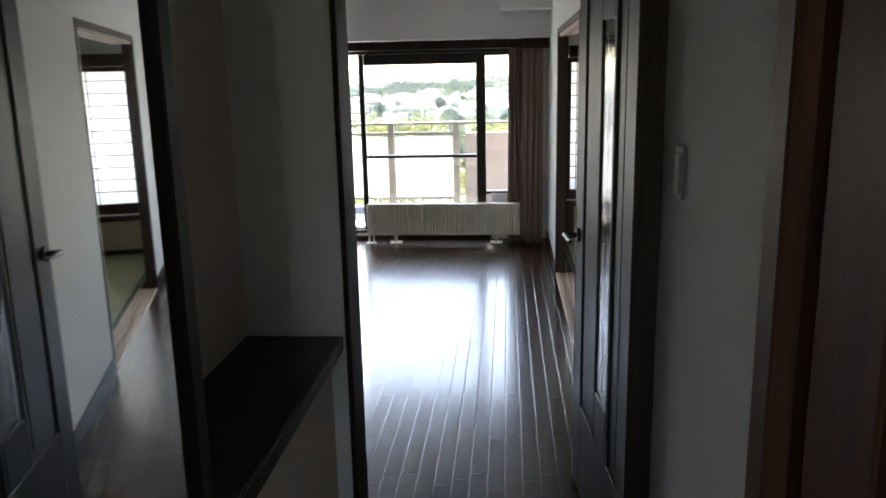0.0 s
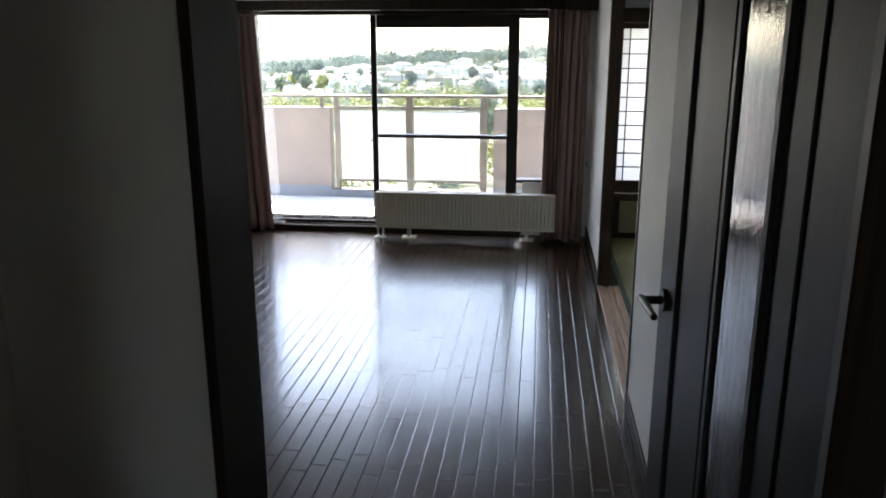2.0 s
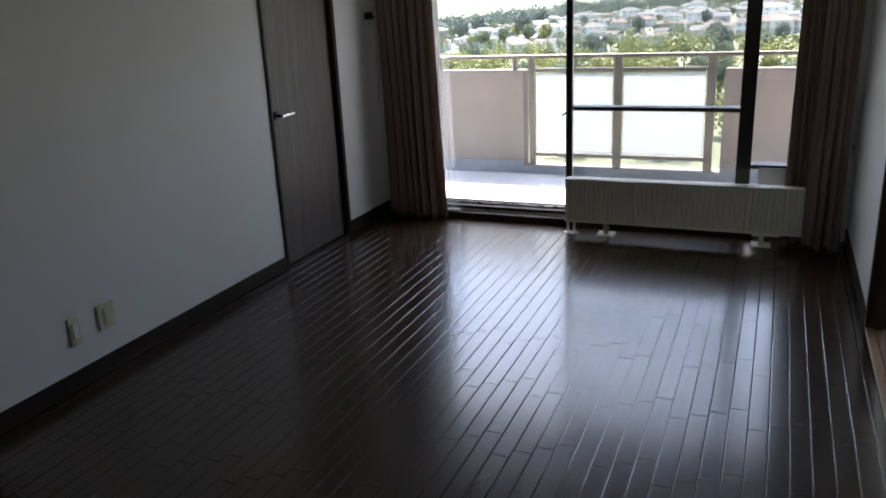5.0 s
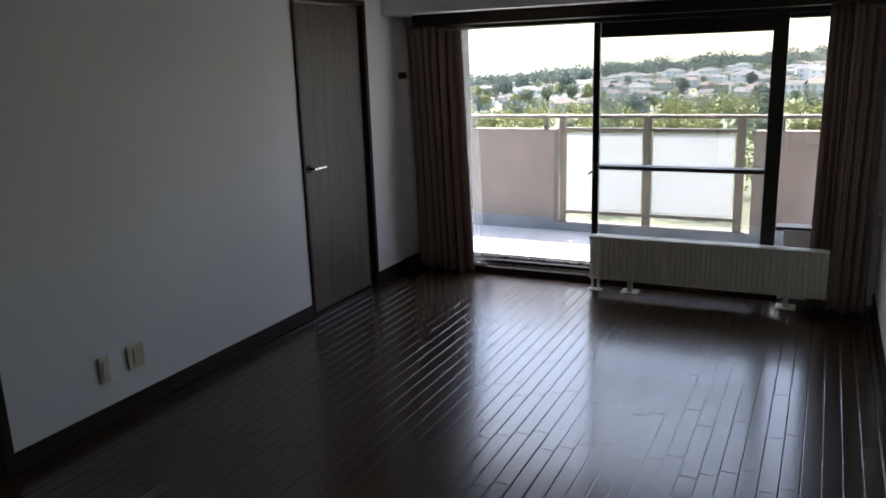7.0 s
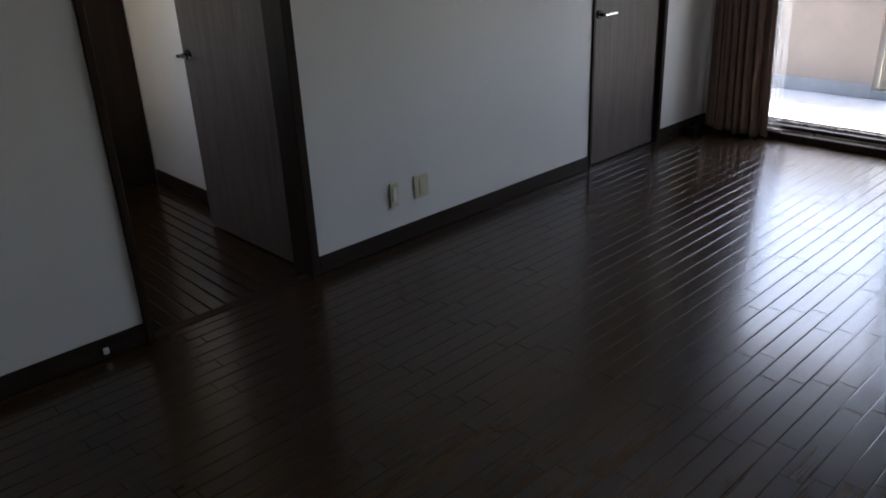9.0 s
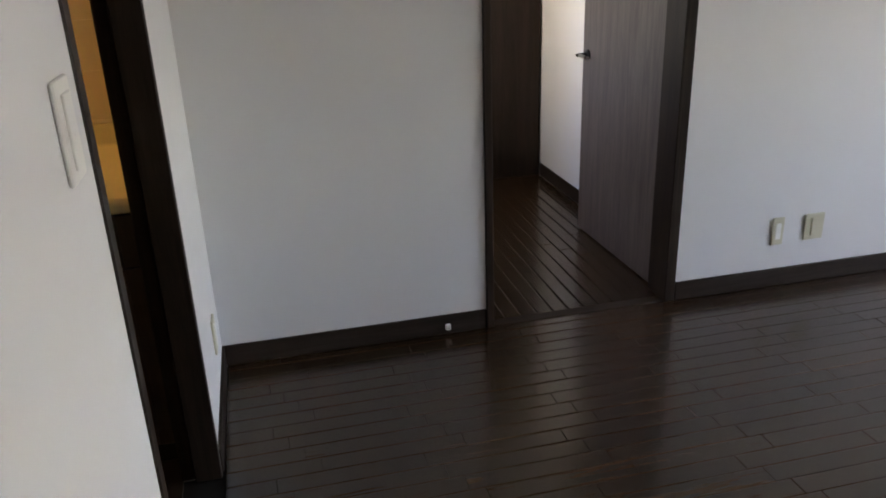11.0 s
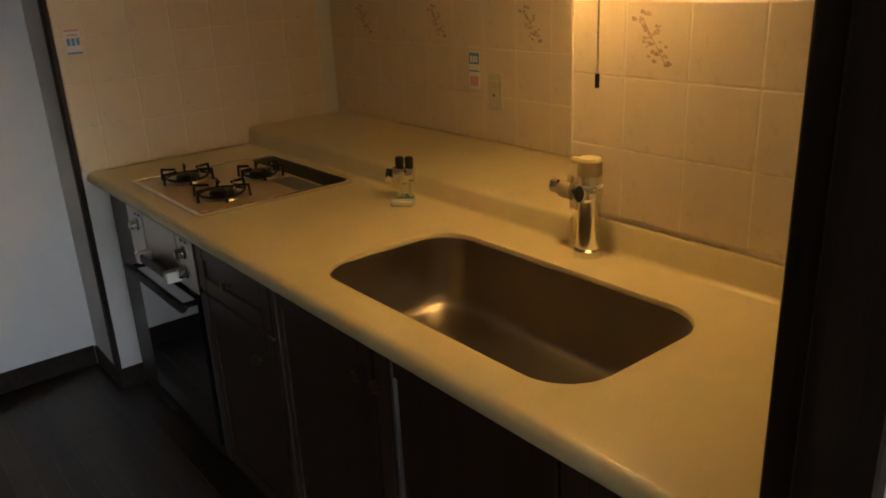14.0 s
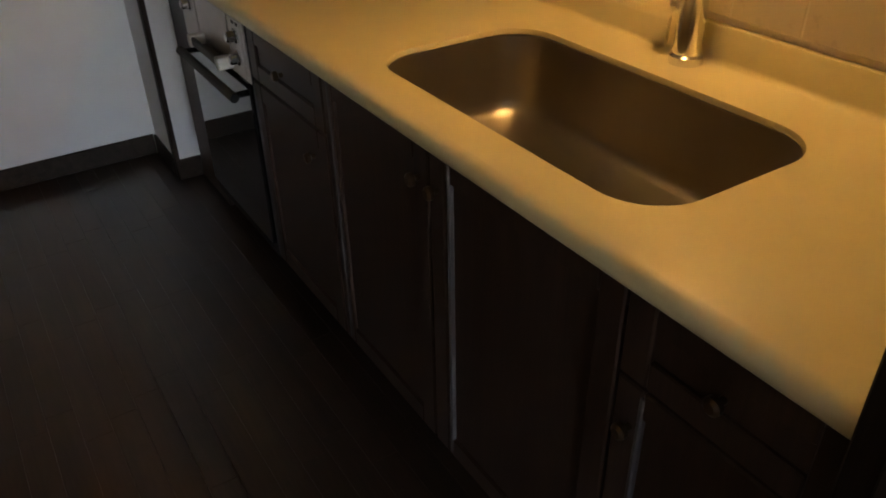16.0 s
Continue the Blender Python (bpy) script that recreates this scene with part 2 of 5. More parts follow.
BALFLOOR = plain("balcony_floor_grey", (0.58, 0.58, 0.60), 0.7, mottle=0.12, mscale=4, grain=0.3, gscale=90)
RAD = plain("cream_radiator_enamel", (0.70, 0.67, 0.57), 0.35, mottle=0.05, mscale=3)
WHITEP = plain("white_plastic", (0.78, 0.77, 0.72), 0.4, mottle=0.04)
YELLOWED = plain("yellowed_plastic", (0.55, 0.47, 0.27), 0.4, mottle=0.15, mscale=30)
CREAMP = plain("cream_plastic", (0.58, 0.55, 0.40), 0.42, mottle=0.05)
GREYP = plain("grey_plastic", (0.45, 0.46, 0.47), 0.35, mottle=0.05)
GUNMETAL = plain("dark_grey_plate", (0.15, 0.15, 0.15), 0.6, 0.0, 0.08, 20, spec=0.2)
BLACKP = plain("black_plastic", (0.008, 0.008, 0.008), 0.45, mottle=0.2, spec=0.3)
CHROME = plain("chrome", (0.80, 0.80, 0.80), 0.16, 1.0, 0.05, 20)
PANELM = plain("satin_steel_panel", (0.60, 0.58, 0.54), 0.34, 0.55, 0.06, 20)
STEEL = plain("brushed_steel", (0.52, 0.50, 0.47), 0.30, 1.0, 0.08, 30, 0.15, 400, stretch=(1, 0.05, 1))
SINKM = plain("sink_steel", (0.42, 0.38, 0.33), 0.34, 1.0, 0.03, 14, 0.05, 500)
SATIN = plain("satin_nickel", (0.62, 0.60, 0.57), 0.28, 1.0, 0.05, 20)
IRON = plain("black_cast_iron", (0.012, 0.012, 0.013), 0.5, 0.2, 0.2, 60, 0.3, 300)
HOBTOP = plain("beige_hob_enamel", (0.62, 0.48, 0.32), 0.22, mottle=0.05, coat=0.4)
COUNTER = plain("cream_artificial_stone", (0.73, 0.63, 0.35), 0.30, mottle=0.05, mscale=5, coat=0.15)
TILE = plain("cream_tile", (0.76, 0.65, 0.47), 0.28, mottle=0.05, mscale=4, grain=0.12, gscale=60, coat=0.2)
# grout colour raised so the joints show the light caught on tile bevels
GROUT = plain("grout", (0.82, 0.73, 0.57), 0.8, mottle=0.1, mscale=20)
FLOWER = plain("flower_print", (0.52, 0.37, 0.25), 0.3, mottle=0.4, mscale=90)
TATAMI = plain("tatami_straw", (0.30, 0.30, 0.15), 0.7, mottle=0.12, mscale=40, grain=0.4, gscale=500, stretch=(1, 0.1, 1))
HERI = plain("green_tatami_border", (0.06, 0.10, 0.07), 0.8, mottle=0.1, mscale=60)
SAND = plain("sand_plaster", (0.45, 0.40, 0.28), 0.9, mottle=0.1, mscale=5, grain=0.5, gscale=250)
DARKW = wood("tatami_room_wood", (0.030, 0.014, 0.008), (0.075, 0.036, 0.020), 0.45, "z", 10.0)
SHOJI = paper("shoji_paper", (0.86, 0.86, 0.84))
MILK = paper("milky_panel", (0.60, 0.61, 0.62), 0.70)
PANE = thin_glass("window_glass")
PATTERN = thin_glass("hammered_glass", (0.80, 0.85, 0.86), 0.05, 0.12)
DARKGLASS = plain("oven_glass", (0.008, 0.008, 0.009), 0.04, mottle=0.05, coat=0.8)
CURTAIN = cloth("curtain_cloth")
LACE = sheer("lace_cloth")
MIRROR = plain("mirror_silver", (0.86, 0.88, 0.87), 0.02, 1.0, 0.0)
BLUE = plain("blue_print", (0.10, 0.30, 0.55), 0.5)
PINK = plain("pink_print", (0.70, 0.36, 0.36), 0.5)
GREEN = plain("green_print", (0.10, 0.33, 0.14), 0.5)
UPST = plain("waterproof_coating", (0.17, 0.19, 0.22), 0.5, mottle=0.15, mscale=5)
MFRAME = wood("mirror_frame_wood", (0.018, 0.014, 0.011), (0.044, 0.033, 0.026), 0.6, "z", 12.0, 0.0, 0.1, 0.0, 0.12)
LAMPM = glow("lamp_tube", (1.0, 0.62, 0.24), 6.0)
KNOBM = plain("dark_brass", (0.16, 0.12, 0.08), 0.30, 1.0, 0.2, 40)
BOARD_K = wood("kitchen_floor_wood", (0.030, 0.018, 0.012), (0.062, 0.037, 0.024), 0.30, "y", 9.0, 0.10, 0.10, 0.2)
# pale colour for the light caught along the cabinet door edges
LIT_EDGE = plain("lit_edge", (0.105, 0.10, 0.105), 0.35, mottle=0.2, mscale=15)
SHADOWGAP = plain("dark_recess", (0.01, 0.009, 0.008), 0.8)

# ---- mesh tools ----


def box(bm, x0, x1, y0, y1, z0, z1, bevel=0.0, seg=1):
    r = bmesh.ops.create_cube(bm, size=1)
    vs = r["verts"]
    for v in vs:
        v.co = Vector(((x0 + x1) / 2 + v.co.x * (x1 - x0), (y0 + y1) / 2 + v.co.y * (y1 - y0), (z0 + z1) / 2 + v.co.z * (z1 - z0)))
    if bevel:
        edges = list({e for v in vs for e in v.link_edges})
        bmesh.ops.bevel(bm, geom=edges, offset=bevel, segments=seg, affect="EDGES", profile=0.5)
    return bm


def rod(bm, a, b, r, seg=16, r2=None):
    a, b = Vector(a), Vector(b)
    d = b - a
    m = Matrix.Translation((a + b) / 2) @ d.to_track_quat("Z", "Y").to_matrix().to_4x4()
    bmesh.ops.create_cone(bm, cap_ends=True, segments=seg, radius1=r, radius2=r if r2 is None else r2, depth=d.length, matrix=m)
    return bm


def ring(bm, centre, r, thick, seg=24):
    """A flat round wire ring."""
    cx, cy, cz = centre
    loops = []
    for i in range(seg):
        a = 2 * math.pi * i / seg
        loops.append([bm.verts.new((cx + (r + thick * math.cos(b)) * math.cos(a), cy + (r + thick * math.cos(b)) * math.sin(a), cz + thick * math.sin(b))) for b in (0, math.pi / 2, math.pi, 3 * math.pi / 2)])
    for i in range(seg):
        p, q = loops[i], loops[(i + 1) % seg]
        for j in range(4):
            bm.faces.new((p[j], q[j], q[(j + 1) % 4], p[(j + 1) % 4]))
    return bm


def lathe(bm, profile, centre=(0, 0, 0), seg=28):
    rows = []
    for r, z in profile:
        rows.append([bm.verts.new((centre[0] + r * math.cos(2 * math.pi * i / seg), centre[1] + r * math.sin(2 * math.pi * i / seg), centre[2] + z)) for i in range(seg)])
    for p, q in zip(rows, rows[1:]):
        for i in range(seg):
            j = (i + 1) % seg
            bm.faces.new((p[i], p[j], q[j], q[i]))
    bm.faces.new(rows[0][::-1])
    bm.faces.new(rows[-1])
    return bm


def new_bm():
    return bmesh.new()


def mesh_of(name, bm, material, smooth=False):
    me = bpy.data.meshes.new(name)
    bmesh.ops.recalc_face_normals(bm, faces=bm.faces)
    bm.to_mesh(me)
    bm.free()
    me.materials.append(material)
    if smooth:
        me.shade_smooth()
        me.set_sharp_from_angle(angle=radians(35))
    return me


def part(name, bm, material, parent, label="", smooth=False):
    ob = new(name, mesh_of(name, bm, material, smooth))
    if parent is not None:
        ob.parent = parent
    if label:
        ob["label"] = label
    return ob


def thing(name, label, category, at=(0, 0, 0), group=""):
    ob = new(name)
    ob.location = at
    ob.empty_display_size = 0.05
    return tagged(ob, label, category, group)


def struct(name, bm, material, label, category, smooth=False):
    return tagged(part(name, bm, material, None, "", smooth), label, category, "", "structure")


def piece(name, me, parent, m):
    ob = new(name, me)
    ob.parent = parent
    ob.matrix_basis = m
    return ob


def bridge(bm, a, b):
    for i in range(len(a)):
        j = (i + 1) % len(a)
        bm.faces.new((a[i], a[j], b[j], b[i]))

# ---- the rooms ----
LX, RX, WY, DY0, DY1, CZ = -2.65, 0.38, 7.10, 1.88, 1.985, 2.40
HEAD = 1.87


def wall(name, label, boxes, material):
    """One wall of butted blocks."""
    bm = new_bm()
    for x0, x1, y0, y1, z0, z1 in boxes:
        box(bm, x0, x1, y0, y1, z0 if z0 > 0 else -0.12, z1)
    return struct(name, bm, material, label, "wall")


wall("wall_right_hall", "hall wall with coarse woven off-white wallpaper", [(RX, 0.50, 1.122, DY0, 0, CZ), (RX, 0.50, -1.40, 0.36, 0, CZ), (RX, 0.50, 0.36, 1.122, 1.95, CZ)], WOVEN_WALL)
wall("wall_right", "white papered living room wall beside the tatami opening", [
    (RX, 0.50, DY0, 4.07, 0, CZ), (RX, 0.50, 4.07, 5.80, 1.80, CZ), (RX, 0.445, 5.80, WY, 0, CZ)], WALL)
wall("wall_left", "white papered living room wall with two door openings", [
    (-2.77, LX, DY0, 2.983, 0, CZ), (-2.77, LX, 2.983, 3.788, HEAD, CZ), (-2.77, LX, 3.788, 5.758, 0, CZ), (-2.77, LX, 5.758, 6.53, HEAD, CZ), (-2.77, LX, 6.53, WY, 0, CZ)], WALL)
wall("wall_window", "white wall around the wide balcony window", [
    (-2.77, -2.33, WY, 7.30, 0, CZ), (-2.33, 0.14, WY, 7.30, 1.76, CZ), (0.14, 0.56, WY, 7.30, 0, CZ), (-0.13, 0.14, WY + 0.004, 7.30, 0, 0.42),
    (-2.649, RX - 0.001, 6.76, WY, 1.787, CZ), (0.56, 2.10, WY, 7.30, 0, 0.42), (0.56, 2.10, WY, 7.30, 1.60, CZ), (2.10, 3.20, WY, 7.30, 0, CZ)], WALL)
wall("wall_kitchen_front", "white papered wall between living room and kitchen", [
    (-1.152, -0.405, DY0, DY1, 0, CZ), (-2.005, -1.152, DY0, DY1, 1.95, CZ), (-2.648, -2.005, DY0, DY1, 0, CZ), (-0.405, RX, DY0, 1.93, 1.95, CZ)], WALL)
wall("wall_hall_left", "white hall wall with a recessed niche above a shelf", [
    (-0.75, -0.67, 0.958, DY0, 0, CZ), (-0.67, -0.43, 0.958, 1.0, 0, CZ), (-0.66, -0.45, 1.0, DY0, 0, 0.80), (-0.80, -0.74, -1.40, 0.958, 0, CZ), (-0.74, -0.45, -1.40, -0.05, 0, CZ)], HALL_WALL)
# unseen end wall; the opening is made up to let the hall fill in
wall("wall_hall_back", "unseen white end wall of the hall, open for the added fill light", [(-0.74, -0.40, -1.52, -1.40, 0, CZ), (0.04, 0.50, -1.52, -1.40, 0, CZ), (-0.40, 0.04, -1.52, -1.40, 0, 0.88), (-0.40, 0.04, -1.52, -1.40, 1.82, CZ)], HALL_WALL)
wall("wall_kitchen_end", "white papered end wall of the kitchen", [(-2.00, -0.80, -1.12, -0.945, 0, CZ), (-3.10, -2.00, -1.12, -0.65, 0, CZ)], WALL)
wall("wall_kitchen_right", "plain white kitchen wall backing onto the hall", [(-0.80, -0.75, -1.12, DY0, 0, CZ)], WALL)
wall("wall_kitchen_tiles", "masonry behind the kitchen tiles", [(-2.80, -2.664, 1.032, DY0, 0, CZ), (-3.20, -3.068, -0.65, 1.032, 0, CZ), (-3.068, -2.80, 1.032, 1.17, 0, CZ)], GROUT)
wall("wall_tatami", "sand-coloured plaster walls of the tatami room", [(0.50, 3.20, 3.40, 3.50, 0, CZ), (3.10, 3.20, 3.50, WY, 0, CZ)], SAND)
wall("wall_passage", "white papered wall of the side passage", [(-4.58, -2.77, 3.915, 4.05, 0, CZ)], WALL)
# this opening is assumed, out of view, and sized for the passage's brightness
wall("wall_passage_window", "white passage wall around an assumed, unseen window opening", [(-4.58, -3.95, 2.60, 2.70, 0, CZ), (-3.50, -2.77, 2.60, 2.70, 0, CZ), (-3.95, -3.50, 2.60, 2.70, 0, 0.95), (-3.95, -3.50, 2.60, 2.70, 1.65, CZ)], WALL)
wall("wall_passage_end", "white end wall of the side passage", [(-4.68, -4.58, 2.60, 4.05, 0, CZ)], WALL)
wall("wall_side_room", "plain walls closing the room behind the side door", [(-3.30, -2.77, 5.66, 5.72, 0, CZ), (-3.30, -2.77, 6.63, 6.70, 0, CZ), (-3.36, -3.30, 5.66, 6.70, 0, CZ)], WALL)
for nm, x0, x1, y0, y1 in (("ceiling", -2.77, 0.50, -1.52, 7.30), ("ceiling_kitchen", -3.20, -2.77, -1.12, 1.88), ("ceiling_tatami", 0.50, 3.20, 3.40, 7.30), ("ceiling_passage", -4.68, -2.77, 2.60, 4.05)):
    struct(nm, box(new_bm(), x0, x1, y0, y1, CZ, CZ + 0.1), CEIL, "white papered ceiling", "ceiling")

struct("duct_boxing", box(new_bm(), -0.05, RX - 0.002, 6.50, 6.758, 2.0, CZ - 0.002, 0.004), CEIL, "white boxed-in duct under the ceiling beside the beam", "boxing")

# subfloors
for nm, x0, x1, y0, y1, lab in (("floor", LX, RX, DY1, WY, "dark brown glossy wooden strip floor of the living room"), ("floor_hall", -0.80, RX, -1.40, DY1, "dark brown wooden strip floor of the hall"),
                                ("floor_kitchen", -3.10, -0.80, -1.0, DY1, "dark brown wooden strip floor of the kitchen"), ("floor_passage", -4.58, LX, 2.70, 3.915, "brown wooden strip floor of the side passage")):
    struct(nm, box(new_bm(), x0, x1, y0, y1, -0.12, -0.006), SHADOWGAP, lab, "floor")
struct("floor_tatami", box(new_bm(), 0.446, 3.10, 3.50, WY, -0.12, -0.02), SHADOWGAP, "subfloor under the tatami mats", "floor")


def base(name, runs, h=0.082):
    """Skirting along runs of wall: x0, x1, y0, y1."""
    bm = new_bm()
    for x0, x1, y0, y1 in runs:
        box(bm, x0, x1, y0, y1, 0.0, h, 0.003)
    return struct(name, bm, BASEB, "dark brown wooden baseboard", "baseboard")


base("baseboard_left", [(LX, LX + 0.009, DY1, 2.983), (LX, LX + 0.009, 3.788, 5.758), (LX, LX + 0.009, 6.53, WY)])
base("baseboard_right", [(RX - 0.009, RX, DY1 + 0.03, 4.07), (RX - 0.009, RX, 5.80, WY)])
base("baseboard_front", [(-2.64, -2.006, DY1, DY1 + 0.009), (-1.148, -0.43, DY1, DY1 + 0.009)])
base("baseboard_window", [(-2.64, -2.33, WY - 0.009, WY)])
base("baseboard_kitchen", [(-1.99, -0.80, -0.945, -0.936), (-2.00, -1.991, -0.935, -0.685), (-2.10, -1.995, -0.65, -0.641)])
base("baseboard_hall", [(RX - 0.009, RX, 1.122, DY0 - 0.012), (-0.45, -0.441, 1.005, DY0 - 0.02)])
base("baseboard_passage", [(-4.545, -2.80, 3.906, 3.915)])


def trim(name, label, boxes, material=TRIM):
    bm = new_bm()
    for b in boxes:
        box(bm, *b, 0.003)
    return struct(name, bm, material, label, "trim")


trim("trim_hall_door", "dark stained wooden frame of the hall door", [(-0.405, -0.391, DY0 - 0.022, 2.000, 0, 1.95), (0.312, RX - 0.002, DY0 - 0.012, 1.896, 0, 1.95), (-0.391, 0.312, DY0 - 0.020, 1.928, 1.90, 1.95), (-0.50, -0.425, 0.912, 0.957, 0, 1.96)])
trim("trim_kitchen_opening", "dark wooden frame of the kitchen opening", [(-1.192, -1.152, DY0 - 0.01, DY1 + 0.004, 0, 1.95), (-2.005, -1.981, DY0 + 0.034, DY1 + 0.004, 0, 1.95), (-2.009, -1.998, DY0 - 0.004, DY0 + 0.033, 0, 1.95), (-1.981, -1.192, DY0 - 0.01, DY1 + 0.004, 1.91, 1.95)])
trim("trim_passage_opening", "dark brown wooden frame of the passage opening", [(-2.785, LX + 0.012, 2.983, 3.013, 0, HEAD), (-2.785, LX + 0.012, 3.742, 3.788, 0, HEAD), (-2.785, LX + 0.012, 3.013, 3.742, HEAD - 0.035, HEAD)])
trim("trim_side_door", "dark brown wooden frame of the closed side door", [(-2.78, LX + 0.012, 5.758, 5.780, 0, HEAD), (-2.78, LX + 0.012, 6.492, 6.53, 0, HEAD), (-2.78, LX + 0.012, 5.780, 6.492, HEAD - 0.03, HEAD)])
trim("trim_tatami_opening", "dark wooden posts and lintel of the tatami opening", [(RX - 0.006, 0.449, 5.765, 5.80, 0.0, 1.80), (RX - 0.006, 0.51, 4.07, 4.10, 0.0, 1.80), (RX - 0.006, 0.51, 4.10, 5.765, 1.765, 1.80)], DARKW)
trim("trim_tatami_head", "pale wooden grooved head rail of the tatami opening", [(RX + 0.006, 0.418, 4.10, 5.764, 1.742, 1.763), (0.432, 0.446, 4.10, 5.764, 1.742, 1.763), (0.460, 0.500, 4.10, 5.764, 1.742, 1.763)], PALEWOOD)
trim("trim_tatami_threshold", "pale worn wooden threshold with two door grooves", [(RX - 0.004, 0.412, 4.10, 5.765, -0.02, 0.012), (0.416, 0.440, 4.10, 5.765, -0.02, 0.006), (0.444, 0.468, 4.10, 5.765, -0.02, 0.012), (0.472, 0.51, 4.10, 5.765, -0.02, 0.012)], PALEWOOD)
trim("trim_kitchen_corner", "dark wooden strip at the kitchen corner", [(-2.010, -1.992, -0.682, -0.643, 0.0, CZ)])
trim("trim_door_sill", "dark wooden door sill strips in the floor", [(-2.70, LX + 0.004, 3.013, 3.742, -0.01, 0.004), (-2.74, LX + 0.004, 5.780, 6.492, -0.01, 0.004), (-0.375, 0.30, DY0, DY1 + 0.01, -0.01, 0.004)], BASEB)

# ---- balcony window ----
bm = new_bm()
for b in ((-2.33, 0.14, 7.08, 7.29, 1.685, 1.79), (-2.33, 0.14, 7.11, 7.29, 0.0, 0.078), (-2.33, -2.26, 7.11, 7.29, 0.078, 1.685), (0.09, 0.14, 7.11, 7.29, 0.42, 1.685),
          (-0.262, -0.178, 7.12, 7.158, 0.078, 1.685), (-0.178, 0.09, 7.14, 7.26, 0.41, 0.435), (-0.178, 0.09, 7.14, 7.26, 1.655, 1.685)):
    box(bm, *b, 0.003)
window = struct("window_1", bm, ALU, "wide dark bronze balcony window, one sash slid open", "window")


def sash(x0, x1, y, z0, z1, rail, lock):
    """A sliding sash with stiles, rails, glass and latch."""
    bm = new_bm()
    box(bm, x0, x0 + 0.044, y, y + 0.035, z0, z1, 0.003)
    box(bm, x1 - 0.05, x1, y, y + 0.035, z0, z1, 0.003)
    box(bm, x0 + 0.05, x1 - 0.05, y, y + 0.035, z0, z0 + 0.07, 0.003)
    box(bm, x0 + 0.05, x1 - 0.05, y, y + 0.035, z1 - 0.092, z1, 0.003)
    if rail:
        box(bm, x0 + 0.05, x1 - 0.05, y + 0.002, y + 0.033, rail - 0.013, rail + 0.013, 0.003)
    s = part("sash", bm, ALU, window)
    g = part("pane", box(new_bm(), x0 + 0.045, x1 - 0.045, y + 0.015, y + 0.020, z0 + 0.06, z1 - 0.085), PANE, s, "clear window pane")
    g.visible_shadow = False
    if lock:
        k = new_bm()
        box(k, x0 + 0.010, x0 + 0.040, y - 0.018, y, rail - 0.055, rail + 0.035, 0.004)
        rod(k, (x0 + 0.025, y - 0.012, rail - 0.01), (x0 - 0.02, y - 0.03, rail - 0.045), 0.006, 8)
        part("latch", k, BLACKP, s, "black window latch")


sash(-1.330, -0.205, 7.160, 0.080, 1.683, 0.760, True)
sash(-1.345, -0.205, 7.220, 0.080, 1.683, 0.760, False)
g = part("pane", box(new_bm(), -0.178, 0.09, 7.195, 7.200, 0.435, 1.655), PANE, window, "narrow fixed pane")
g.visible_shadow = False
part("track", box(box(new_bm(), -2.26, -1.34, 7.172, 7.182, 0.078, 0.092), -2.26, -1.34, 7.232, 7.242, 0.078, 0.092), SATIN, window, "worn aluminium sliding track")
part("step", box(new_bm(), -2.33, -0.14, 7.035, 7.108, 0.0, 0.045, 0.004), TRIM, window, "dark wooden inner sill")
part("sill_edge", box(new_bm(), -2.26, -0.27, 7.098, 7.112, 0.045, 0.055, 0.002), SATIN, window, "thin bright metal edge")
part("header", box(box(new_bm(), -2.52, RX - 0.004, 6.93, 7.075, 1.712, 1.785, 0.004), 0.155, RX - 0.004, 6.845, 6.928, 1.700, 1.785, 0.004), TRIM, window, "dark wooden curtain rail header")


# ---- curtains ----
def curtain(name, x0, x1, y, z0, z1, folds, amp, flare, seed, material):
    rng = random.Random(seed)
    ph = [rng.uniform(0, 6.28) for _ in range(4)]
    n, rows_n = folds * 12, 26
    me = bpy.data.meshes.new(name)
    vs, fs, uvs = [], [], []
    for j in range(rows_n + 1):
        v = j / rows_n
        for i in range(n + 1):
            u = i / n
            c = (x0 + x1) / 2 + flare * (1 - v) * 0.4
            w = (x1 - x0) * (1 + 0.14 * (1 - v) + 0.03 * math.sin(v * 3 + ph[3]))
            a = u * folds * 2 * math.pi + 0.5 * math.sin(v * 2.1 + u * 9 + ph[0])
            k = amp * (0.55 + 0.45 * math.sin(u * 7 + ph[1])) * (0.6 + 0.55 * (1 - v))
            vs.append((c + (u - 0.5) * w + 0.012 * math.sin(a * 2 + ph[2]), y + k * math.sin(a) + 0.012 * math.sin(3 * v + u * 5), z0 + v * (z1 - z0) + 0.012 * (1 - v) * math.sin(a * 0.5)))
            uvs.append((u * folds * 0.11, v))
    for j in range(rows_n):
        for i in range(n):
            p = j * (n + 1) + i
            fs.append((p, p + 1, p + n + 2, p + n + 1))
    me.from_pydata(vs, [], fs)
    lay = me.uv_layers.new(name="UVMap")
    for lp in me.loops:
        lay.data[lp.index].uv = uvs[lp.vertex_index]
    me.materials.append(material)
    me.shade_smooth()
    ob = new(name, me)
    so = ob.modifiers.new("thickness", "SOLIDIFY")
    so.thickness = 0.003
    return ob


